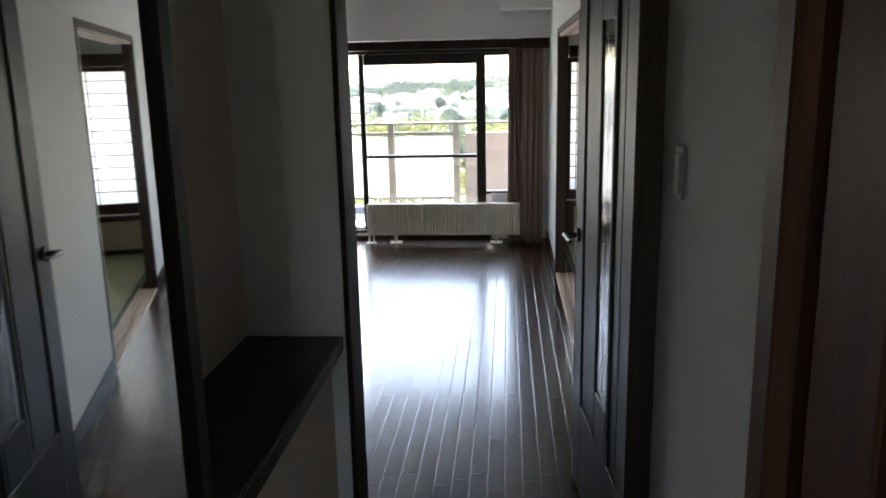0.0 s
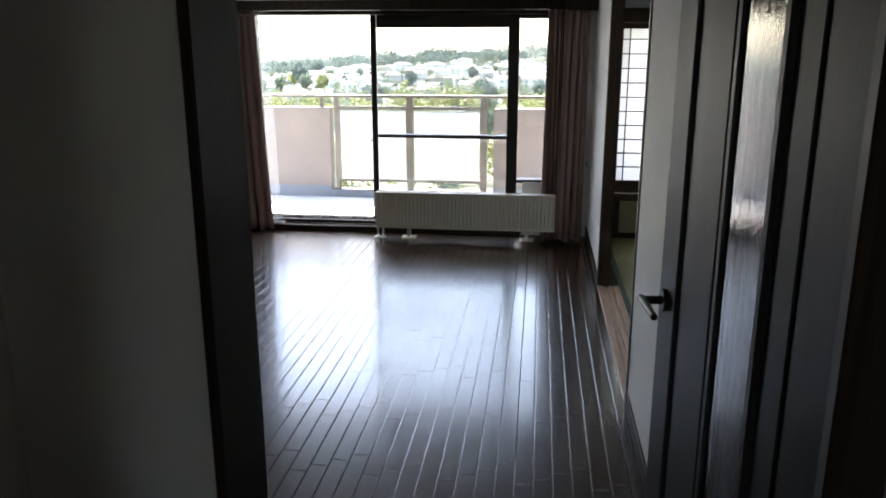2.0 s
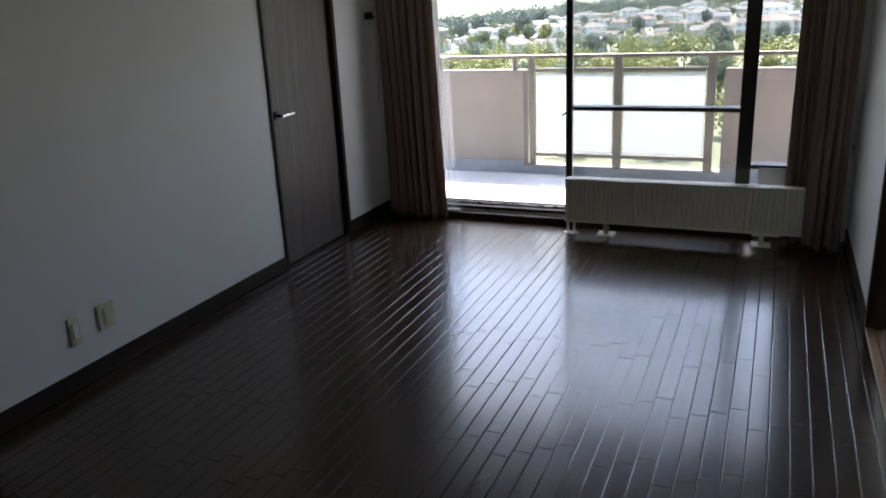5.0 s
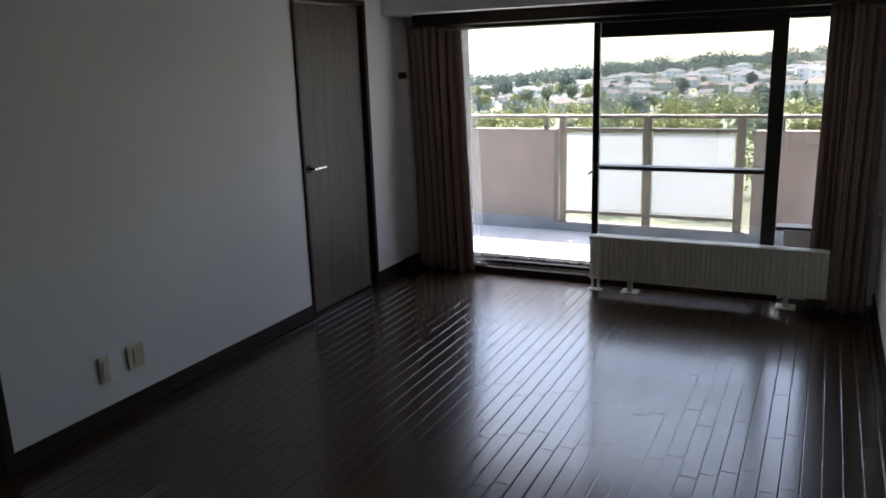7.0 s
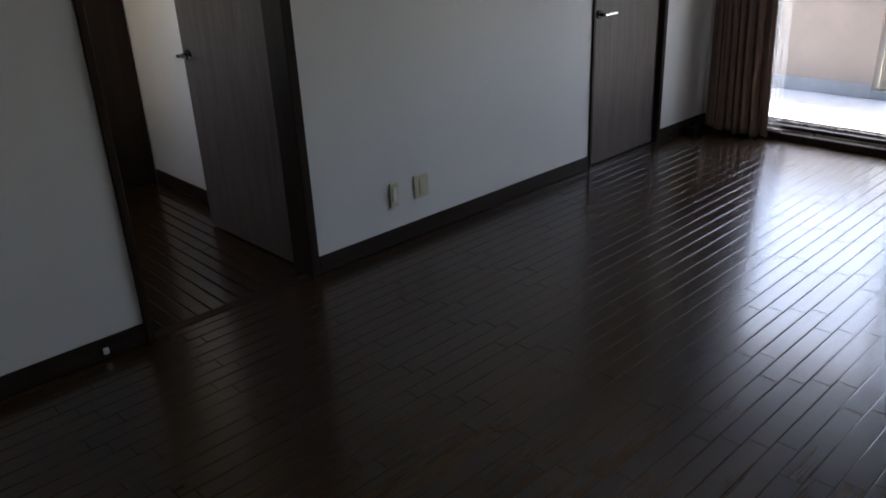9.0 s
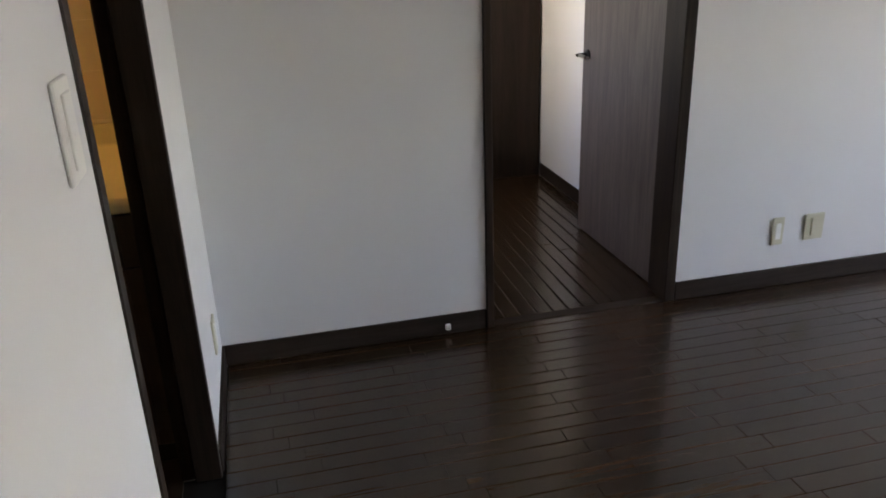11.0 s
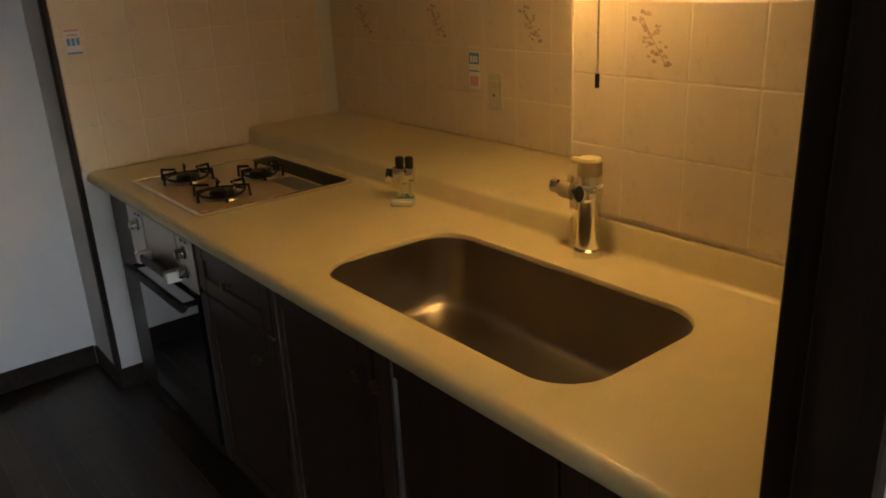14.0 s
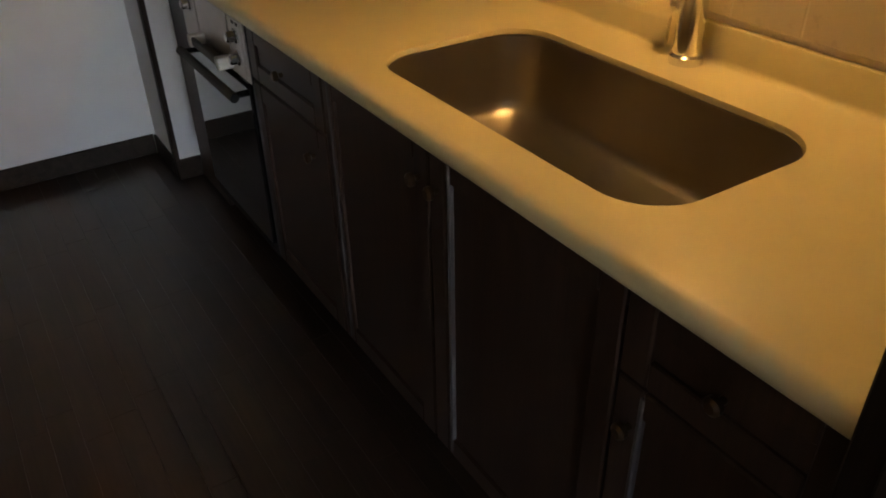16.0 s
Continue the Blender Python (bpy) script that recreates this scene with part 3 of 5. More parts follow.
for i, (x0, x1, cy, folds, fl, sd) in enumerate(((-2.60, -2.205, 7.0, 7, 0.12, 3), (0.030, 0.200, 6.990, 5, 0.0, 8), (0.165, 0.325, 6.890, 4, -0.03, 5))):
    c = thing("curtain", "brown and rose striped curtain drawn to the window's side", "curtain", (0, 0, 0), "window curtains")
    cl = curtain("cloth", x0, x1, cy, 0.015, 1.715, folds, 0.045 if i == 0 else 0.030, fl, sd, CURTAIN)
    cl.parent = c
    tape = new_bm()
    box(tape, x0, x1, cy - 0.012, cy + 0.012, 1.675, 1.70, 0.006)
    part("heading", tape, CURTAIN, c)
    if i == 2:
        b = new_bm()
        rod(b, (0.379, 6.86, 0.60), (0.345, 6.86, 0.59), 0.006, 8)
        rod(b, (0.345, 6.86, 0.59), (0.345, 6.86, 0.625), 0.006, 8)
        part("tieback_hook", b, CHROME, c, "small metal tieback hook")

lc = thing("lace_curtain", "thin white lace curtain gathered beside the heavy curtain", "curtain", (0, 0, 0))
curtain("lace", -2.235, -2.125, 7.055, 0.055, 1.71, 3, 0.010, 0.12, 12, LACE).parent = lc
part("hem", box(new_bm(), -2.22, -2.06, 7.046, 7.062, 0.047, 0.066, 0.006, 2), WHITEP, lc, "white weighted lace hem")

# ---- radiator ----
rad = thing("radiator", "low cream enamel panel radiator with vertical flutes on feet", "radiator", (0, 0, 0))
RX0, RX1, RYF, RYB, RZ0, RZ1 = -1.262, 0.128, 6.865, 6.955, 0.080, 0.362
bm = new_bm()
N = 46
prof = []
for i in range(N):
    a = RX0 + 0.012 + (RX1 - RX0 - 0.024) * i / N
    s = (RX1 - RX0 - 0.024) / N
    prof += [(a, RYF + 0.007), (a + s * 0.25, RYF), (a + s * 0.70, RYF), (a + s * 0.95, RYF + 0.007)]
prof.append((RX1 - 0.012, RYF + 0.007))
cols = [(bm.verts.new((x, y, RZ0 + 0.012)), bm.verts.new((x, y, RZ1 - 0.012))) for x, y in prof]
for p, q in zip(cols, cols[1:]):
    bm.faces.new((p[0], q[0], q[1], p[1]))
part("fluted_front", bm, RAD, rad)
bm = new_bm()
box(bm, RX0, RX1, RYF + 0.012, RYB, RZ0, RZ1 - 0.004, 0.006, 2)
box(bm, RX0, RX1, RYF - 0.002, RYF + 0.014, RZ1 - 0.014, RZ1, 0.004, 2)
box(bm, RX0, RX1, RYF - 0.002, RYF + 0.014, RZ0, RZ0 + 0.014, 0.004, 2)
part("casing", bm, RAD, rad)
bm = new_bm()
for i in range(60):
    x = RX0 + 0.03 + i * (RX1 - RX0 - 0.06) / 60
    box(bm, x, x + 0.010, RYF + 0.025, RYB - 0.015, RZ1 - 0.006, RZ1 + 0.001)
part("top_grille", bm, RAD, rad)
for x in (-1.00, -0.085):
    bm = new_bm()
    box(bm, x - 0.014, x + 0.014, RYF + 0.01, RYB - 0.03, 0.008, RZ0 + 0.01, 0.003)
    box(bm, x - 0.055, x + 0.055, RYF - 0.01, RYB, 0.0, 0.010, 0.003)
    part("foot", bm, RAD, rad)
for x in (-1.245, -1.205):
    bm = new_bm()
    rod(bm, (x, RYF + 0.03, 0.0), (x, RYF + 0.03, RZ0 + 0.01), 0.009, 12)
    lathe(bm, [(0.028, 0.0), (0.028, 0.006), (0.012, 0.012)], (x, RYF + 0.03, 0.0), 18)
    part("pipe", bm, WHITEP, rad, "white capped radiator pipe")

# ---- doors ----


def lever(parent, at, out, along, material=SATIN):
    """A lever handle: rose, neck and grip; out and along are unit directions."""
    o, a, p = Vector(out), Vector(along), Vector(at)
    bm = new_bm()
    rod(bm, p, p + o * 0.010, 0.024, 20)
    rod(bm, p, p + o * 0.052, 0.009, 12)
    h = part("handle", bm, BLACKP, parent, "black handle rose and neck")
    g = new_bm()
    rod(g, p + o * 0.050 - a * 0.012, p + o * 0.050 + a * 0.11, 0.009, 12, 0.007)
    part("lever", g, material, h, "bare metal lever grip", True)


# hall door, swung open into the living room
door = thing("hall_door", "dark painted wooden door with a narrow hammered glass strip, open", "door", (0.337, 1.907, 0.0))
door.rotation_euler = (0, 0, radians(4.8))
LW, LT, LH = 0.80, 0.034, 1.885
for a, b in ((0.0, 0.115), (LW - 0.125, LW)):
    part("stile", box(new_bm(), -LT / 2, LT / 2, a, b, 0.008, LH, 0.003), LEAF, door)
for a, b in ((0.008, 0.34), (1.79, LH)):
    part("rail", box(new_bm(), -LT / 2, LT / 2, 0.115, LW - 0.125, a, b, 0.003), LEAF, door)
for a, b in ((0.115, 0.228), (0.442, LW - 0.125)):
    bm = new_bm()
    box(bm, -LT / 2 + 0.009, LT / 2 - 0.009, a, b, 0.34, 1.79)
    for s in (-1, 1):
        box(bm, s * 0.0085 - 0.004, s * 0.0085 + 0.004, a + 0.024, b - 0.024, 0.375, 1.755, 0.003)
    part("panel", bm, LEAF, door)
bm = new_bm()
for s in (-1, 1):
    for a, b, c, d in ((0.228, 0.252, 0.34, 1.79), (0.418, 0.442, 0.34, 1.79), (0.252, 0.418, 0.34, 0.505), (0.252, 0.418, 1.635, 1.79)):
        box(bm, min(s * 0.004, s * 0.019), max(s * 0.004, s * 0.019), a, b, c, d, 0.004)
part("glass_bead", bm, LEAF, door)
part("pane", box(new_bm(), -0.013, 0.013, 0.248, 0.422, 0.500, 1.640), PATTERN, door, "narrow hammered glass strip")
lever(door, (-LT / 2, LW - 0.06, 0.945), (-1, 0, 0), (0, -1, 0), ALU)
lever(door, (LT / 2, LW - 0.06, 0.945), (0.6, 0, 0), (0, -1, 0), ALU)
for z in (0.25, 1.0, 1.65):
    part("hinge", rod(new_bm(), (LT / 2, -0.008, z - 0.045), (LT / 2, -0.008, z + 0.045), 0.008, 10), SATIN, door)


def flush_door(name, label, at, turn, w, handle_y, group=""):
    """A plain veneered door leaf, hinged at its origin along +y, face to +x."""
    d = thing(name, label, "door", at, group)
    d.rotation_euler = (0, 0, radians(turn))
    part("leaf", box(new_bm(), -0.036, 0.0, 0.0, w, 0.008, 1.83, 0.002), DOORW, d)
    sgn = -1 if handle_y > w / 2 else 1
    lever(d, (0.0, handle_y, 0.89), (1, 0, 0), (0, sgn, 0))
    lever(d, (-0.036, handle_y, 0.89), (-1, 0, 0), (0, sgn, 0))
    return d


flush_door("side_door", "closed grey-brown veneered door with a small lever", (-2.672, 5.782, 0), 0, 0.708, 0.065)
flush_door("passage_door", "grey-brown veneered door standing open into the passage", (-2.80, 3.800, 0), 90.5, 0.775, 0.715)

# dark closet doors at the end of the passage
cd = thing("closet_door", "tall dark brown wooden closet door, closed", "closet door", (-4.58, 0, 0))
part("leaf", box(new_bm(), 0.002, 0.032, 2.705, 3.34, 0.001, 2.02, 0.002), TRIM, cd)
part("leaf", box(new_bm(), 0.002, 0.032, 3.344, 3.905, 0.001, 2.02, 0.002), TRIM, cd)
part("handle", box(new_bm(), 0.032, 0.045, 3.37, 3.385, 0.9, 1.05, 0.003), SATIN, cd)

# red-brown hall door
bm = new_bm()
for b in ((RX - 0.004, RX + 0.11, 1.05, 1.122, 0, 1.95), (RX - 0.004, RX + 0.11, 0.36, 0.42, 0, 1.95), (RX - 0.004, RX + 0.11, 0.42, 1.05, 1.90, 1.95)):
    box(bm, *b, 0.004)
struct("trim_hall_side", bm, REDWOOD, "red-brown wooden frame of the closed hall side door", "trim")
d2 = thing("hall_side_door", "closed red-brown panelled wooden door in the hall", "door", (RX + 0.03, 0.42, 0))
part("leaf", box(new_bm(), 0.0, 0.035, 0.004, 0.626, 0.008, 1.895, 0.002), REDWOOD, d2)
for a, b in ((0.09, 0.28), (0.37, 0.56)):
    part("panel", box(new_bm(), -0.008, 0.0, a, b, 0.2, 1.7, 0.006), REDWOOD, d2)
part("handle", rod(new_bm(), (-0.045, 0.08, 0.86), (-0.045, 0.08, 1.0), 0.009, 12), SATIN, d2, "upright metal pull")

# mirrored closet door, slightly ajar
md = thing("mirror_door", "closet door with a full-height mirror in a dark frame, ajar", "closet door", (-0.380, 0.906, 0.0))
md.rotation_euler = (0, 0, radians(8.6))
MW = 0.96
for a, b in ((-0.082, -0.030), (-MW, -MW + 0.07)):
    part("stile", box(new_bm(), -0.03, 0.004, a, b, 0.01, 1.92, 0.003), MFRAME, md)
for a, b in ((0.01, 0.09), (1.85, 1.92)):
    part("rail", box(new_bm(), -0.03, 0.004, -MW + 0.07, -0.082, a, b, 0.003), MFRAME, md)
part("mirror", box(new_bm(), -0.025, -0.006, -MW + 0.066, -0.079, 0.085, 1.855), MIRROR, md, "clear full-height mirror")

# niche shelf
sh = new_bm()
box(sh, -0.672, -0.421, 1.002, DY0 - 0.002, 0.80, 0.837, 0.002)
shelf = thing("niche_shelf", "black laminate shelf top in the hall niche", "shelf")
part("top", sh, BLACKTOP, shelf)
part("edge_strip", box(new_bm(), -0.4205, -0.415, 1.002, DY0 - 0.002, 0.799, 0.8375, 0.0015), BLACKTOP, shelf, "black edge strip")

# ---- switches and sockets ----


def plate(name, label, category, at, turn, w, h, parts, group=""):
    """A wall plate facing local +y... turned about z; parts: (name, x, z, w, h, material)."""
    p = thing(name, label, category, at, group)
    p.rotation_euler = (0, 0, radians(turn))
    bm = new_bm()
    box(bm, -w / 2, w / 2, 0.0, 0.008, -h / 2, h / 2, 0.004, 2)
    part("plate", bm, GUNMETAL if "grey" in label else CREAMP if category == "socket" else WHITEP, p)
    for nm, x, z, pw, ph, m in parts:
        part(nm, box(new_bm(), x - pw / 2, x + pw / 2, 0.006, 0.0115, z - ph / 2, z + ph / 2, 0.0015), m, p)
    return p


plate("wall_switch", "white wall switch plate with one wide rocker", "switch", (-1.042, DY1, 1.225), 0, 0.078, 0.126, [("rocker", 0, 0, 0.042, 0.092, WHITEP), ("indicator", 0.004, -0.005, 0.005, 0.006, GREYP)])
plate("hall_switch", "dark grey wall switch plate on woven wallpaper", "switch", (RX, 1.672, 1.280), 90, 0.078, 0.112, [("rocker", 0, 0, 0.046, 0.084, GUNMETAL), ("indicator", 0.0, 0.030, 0.006, 0.006, GREEN)])
plate("wall_socket", "cream telephone socket plate low on the wall", "socket", (LX, 4.243, 0.250), -90, 0.054, 0.120, [("insert", 0, 0, 0.024, 0.07, WHITEP)], "low wall sockets")
plate("wall_socket", "cream aerial socket plate low on the wall", "socket", (LX, 4.414, 0.252), -90, 0.092, 0.115, [("insert", 0, 0, 0.032, 0.075, CREAMP), ("jack", 0.005, 0.0, 0.010, 0.010, SATIN)], "low wall sockets")
plate("wall_socket", "white blank plate low beside the kitchen opening", "socket", (-2.41, DY1, 0.25), 0, 0.070, 0.120, [("insert", 0, 0, 0.026, 0.07, WHITEP)], "low wall sockets")
pst = thing("door_stop", "small white catch on the baseboard", "door stop", (LX + 0.009, 2.825, 0.034))
part("catch", box(new_bm(), 0, 0.014, -0.010, 0.010, -0.012, 0.012, 0.003), WHITEP, pst)
part("pin", rod(new_bm(), (0.012, 0, 0), (0.020, 0, 0), 0.004, 10), SATIN, pst)
hk = thing("gas_alarm_bracket", "small red-brown bracket on the wall beside the curtain", "bracket", (LX, 6.99, 1.39))
part("base", box(new_bm(), 0, 0.012, -0.05, 0.05, -0.022, 0.022, 0.003), REDWOOD, hk)
part("hook", rod(new_bm(), (0.010, 0.0, 0.0), (0.05, 0.0, -0.008), 0.006, 10), REDWOOD, hk)
gv = thing("floor_gas_tap", "small dark gas tap on the floor in the corner", "gas tap", (-2.585, 6.86, 0.0))
part("box", box(new_bm(), -0.05, 0.05, -0.05, 0.05, 0, 0.05, 0.008, 2), BLACKP, gv)
part("spout", rod(new_bm(), (0, 0, 0.05), (0.02, -0.02, 0.085), 0.014, 12), BLACKP, gv)

ab = thing("alarm_box", "small beige plastic box above the side door", "alarm box", (LX, 6.13, 1.95))
part("casing", box(new_bm(), 0.0, 0.045, -0.115, 0.115, -0.065, 0.065, 0.012, 3), CREAMP, ab)
part("base_plate", box(new_bm(), 0.0, 0.006, -0.125, 0.125, -0.072, 0.072, 0.002), WHITEP, ab)

# ---- tatami room ----
for x0, x1, y0, y1 in ((0.512, 1.40, 3.52, 5.28), (0.512, 1.40, 5.28, 7.06), (1.40, 3.08, 3.52, 4.40), (1.40, 3.08, 4.40, 5.28), (1.40, 3.08, 5.28, 6.17), (1.40, 3.08, 6.17, 7.06)):
    t = thing("tatami_mat", "greenish straw tatami mat with dark green cloth borders", "tatami mat", (0, 0, 0), "tatami mats")
    part("straw", box(new_bm(), x0 + 0.001, x1 - 0.001, y0 + 0.001, y1 - 0.001, -0.02, 0.006, 0.002), TATAMI, t)
    long_y = (y1 - y0) > (x1 - x0)
    for k in (0, 1):
        if long_y:
            a = x0 + 0.001 if k == 0 else x1 - 0.031
            b = (a, a + 0.03, y0 + 0.001, y1 - 0.001)
        else:
            a = y0 + 0.001 if k == 0 else y1 - 0.031
            b = (x0 + 0.001, x1 - 0.001, a, a + 0.03)
        part("border", box(new_bm(), *b, 0.004, 0.0085, 0.001), HERI, t)

sw = thing("shoji_screen", "white paper shoji screen with thin dark lattice over the window", "shoji", (0, 0, 0))
SX0, SX1, SZ0, SZ1, SY = 0.577, 2.05, 0.463, 1.578, 7.035
bm = new_bm()
for b in ((SX0 - 0.03, SX0, SY - 0.015, SY + 0.03, SZ0 - 0.09, SZ1 + 0.04), (SX1, SX1 + 0.03, SY - 0.015, SY + 0.03, SZ0 - 0.09, SZ1 + 0.04), (SX0, SX1, SY - 0.015, SY + 0.03, SZ1, SZ1 + 0.04), (SX0, SX1, SY - 0.02, SY + 0.03, SZ0 - 0.09, SZ0)):
    box(bm, *b, 0.002)
part("frame", bm, DARKW, sw)
part("paper", box(new_bm(), SX0, SX1, SY + 0.012, SY + 0.0135, SZ0, SZ1), SHOJI, sw)
for i in range(10):
    z = SZ0 + 0.104 * (i + 1)
    part("bar", box(new_bm(), SX0, SX1, SY - 0.004, SY + 0.011, z - 0.004, z + 0.004), DARKW, sw)
for i in range(5):
    x = SX0 + 0.05 + i * 0.33
    part("bar", box(new_bm(), x - 0.004, x + 0.004, SY - 0.006, SY + 0.011, SZ0, SZ1), DARKW, sw)
lb = new_bm()
box(lb, 0.548, 2.10, 7.060, 7.098, 0.0, 0.352, 0.003)
struct("panel_under_shoji", lb, DARKW, "dark wooden boarding under the shoji", "panel")
for x0, x1 in ((0.62, 1.22), (1.32, 1.98)):
    part("inset", box(new_bm(), x0, x1, 7.050, 7.062, 0.05, 0.30, 0.004), SAND, bpy.data.objects["panel_under_shoji"], "beige inset panel")
bm = new_bm()
box(bm, 0.447, 0.545, 6.99, 7.095, 0.0, 1.80, 0.003)
struct("trim_tatami_post", bm, DARKW, "dark wooden corner post of the tatami room", "trim")
bm = new_bm()
box(bm, 0.56, 2.2, 7.00, 7.078, 1.62, 1.72, 0.003)
struct("trim_tatami_lintel", bm, DARKW, "dark wooden lintel over the shoji", "trim")

# ---- balcony ----
BY = 8.70
struct("balcony_floor", box(new_bm(), -4.2, 3.2, 7.30, 8.86, -0.22, -0.04), BALFLOOR, "bare grey sunlit balcony floor", "balcony floor")
pb = new_bm()
for b in ((-4.2, -2.088, BY, 8.84, -0.04, 0.86), (-0.45, 3.2, BY, 8.84, -0.04, 0.86), (-2.088, -0.45, BY, 8.84, -0.04, 0.035)):
    box(pb, *b, 0.006)
# added slab, out of view, sized to stop the sun at the window
struct("balcony_ceiling", box(new_bm(), -4.2, 3.2, 7.302, 8.54, 2.30, 2.46), CONC, "unseen slab added over the balcony to keep sun out of the room", "ceiling")
up = new_bm()
for b in ((-4.2, -2.092, BY - 0.008, BY - 0.002, -0.039, 0.075), (-0.446, 3.2, BY - 0.008, BY - 0.002, -0.039, 0.075), (-2.092, -0.446, BY - 0.008, BY - 0.002, -0.039, 0.033)):
    box(up, *b, 0.002)
struct("balcony_upstand", up, UPST, "blue-grey waterproof band along the parapet foot", "upstand")
struct("balcony_parapet", pb, CONC, "beige rendered balcony parapet with a railed gap", "parapet")
rail = thing("balcony_railing", "bronze metal balcony railing with milky panels", "railing", (0, 0, 0))
part("top_rail", box(new_bm(), -4.2, 3.2, BY + 0.03, BY + 0.09, 0.955, 0.985, 0.006, 2), RAILM, rail)
part("middle_rail", box(new_bm(), -2.05, -0.515, BY + 0.04, BY + 0.08, 0.840, 0.872, 0.003), RAILM, rail)
part("bottom_rail", box(new_bm(), -2.05, -0.515, BY + 0.04, BY + 0.08, 0.112, 0.142, 0.003), RAILM, rail)
for x, w in ((-2.055, 0.050), (-1.322, 0.066), (-0.583, 0.066)):
    part("post", box(new_bm(), x, x + w, BY + 0.035, BY + 0.085, 0.035, 0.957, 0.003), RAILM, rail)
for x in (-3.6, -2.9, -2.20, -0.27, 0.05, 0.9, 1.7):
    part("short_post", box(new_bm(), x, x + 0.035, BY + 0.04, BY + 0.08, 0.86, 0.957, 0.003), RAILM, rail)
for x0, x1 in ((-2.005, -1.322), (-1.256, -0.583)):
    part("panel", box(new_bm(), x0 + 0.012, x1 - 0.012, BY + 0.055, BY + 0.060, 0.152, 0.828), MILK, rail, "milky translucent panel")

# ---- the view: hillside town ----
def ground_z(x, y):
    d = math.hypot(x, y - 8)
    prof = ((0, -22), (120, -22), (280, -22), (550, -23), (1000, -27), (1500, -27), (4000, -27))
    for (a, za), (b, zb) in zip(prof, prof[1:]):
        if d <= b:
            base_z = za + (zb - za) * (d - a) / (b - a)
            break
    else:
        base_z = -27.0
    bumpy = 3.0 * noise.noise((x * 0.0035, y * 0.0035, 3.1)) * min(1, d / 400)
    share = min(1.0, max(0.0, (math.degrees(math.atan2(x, y - 8)) + 26) / 24)) if d > 1 else 0.0
    rise = (13.0 * share * share * (3 - 2 * share) - 6.0) * min(1, d / 900) ** 2
    return base_z + bumpy + (0.026 * x * min(1, d / 700) + rise) * (1 if d < 1600 else 0)


GRASS = plain("hillside_green", (0.10, 0.11, 0.065), 0.95, mottle=0.3, mscale=0.05)
bm = new_bm()
rings_r = (12, 40, 90, 150, 220, 300, 390, 490, 600, 720, 850, 1000, 1200, 1500, 2200, 4000)
gl = []
for r in rings_r:
    gl.append([bm.verts.new((r * math.cos(a), 8 + r * math.sin(a), ground_z(r * math.cos(a), 8 + r * math.sin(a)))) for a in [2 * math.pi * i / 72 for i in range(72)]])
c0 = bm.verts.new((0, 8, -22))
for i in range(72):
    bm.faces.new((c0, gl[0][i], gl[0][(i + 1) % 72]))
for p, q in zip(gl, gl[1:]):
    bridge(bm, p, q)
struct("ground", bm, GRASS, "green hillside below the balcony", "ground", True)



def foliage(name, color):
    """Leaves that let part of the sun through."""
    def build(nt, b):
        n = nodes(nt, "ShaderNodeTexNoise", Scale=0.35, Detail=4.0)
        nt.links.new(coords(nt), n.inputs["Vector"])
        col = ramp(nt, n.outputs["Fac"], [(0.3, tuple(c * 0.8 for c in color)), (0.7, tuple(c * 1.2 for c in color))])
        nt.links.new(col, b.inputs["Base Color"])
        b.inputs["Roughness"].default_value = 0.9
        b.inputs["Specular IOR Level"].default_value = 0.1
        tr = nt.nodes.new("ShaderNodeBsdfTranslucent")
        nt.links.new(col, tr.inputs[0])
        mx = nt.nodes.new("ShaderNodeMixShader")
        mx.inputs[0].default_value = 0.5
        nt.links.new(b.outputs[0], mx.inputs[1])
        nt.links.new(tr.outputs[0], mx.inputs[2])
        nt.links.new(mx.outputs[0], nt.nodes["Material Output"].inputs[0])
    return mat(name, build)


# leaf colours lightened and greyed to carry the distance haze
HAZED_LEAFM = [foliage("leaves_%s" % n, c) for n, c in (("deep", (0.25, 0.285, 0.25)), ("mid", (0.275, 0.31, 0.225)), ("yellow", (0.34, 0.35, 0.17)))]
BARK = plain("bark", (0.10, 0.075, 0.05), 0.9, mottle=0.3, mscale=3)
HW = [plain("house_wall_%d" % i, c, 0.8, mottle=0.06, mscale=0.5) for i, c in enumerate(((0.62, 0.60, 0.56), (0.50, 0.46, 0.41), (0.44, 0.42, 0.41), (0.56, 0.50, 0.44)))]
HR = [plain("house_roof_%d" % i, c, 0.95, mottle=0.15, mscale=0.8) for i, c in enumerate(((0.075, 0.07, 0.07), (0.11, 0.085, 0.075), (0.10, 0.10, 0.105)))]
# window grey raised too, as the haze would wash it out
HG = plain("hazed_window", (0.26, 0.27, 0.28), 0.2, mottle=0.1)


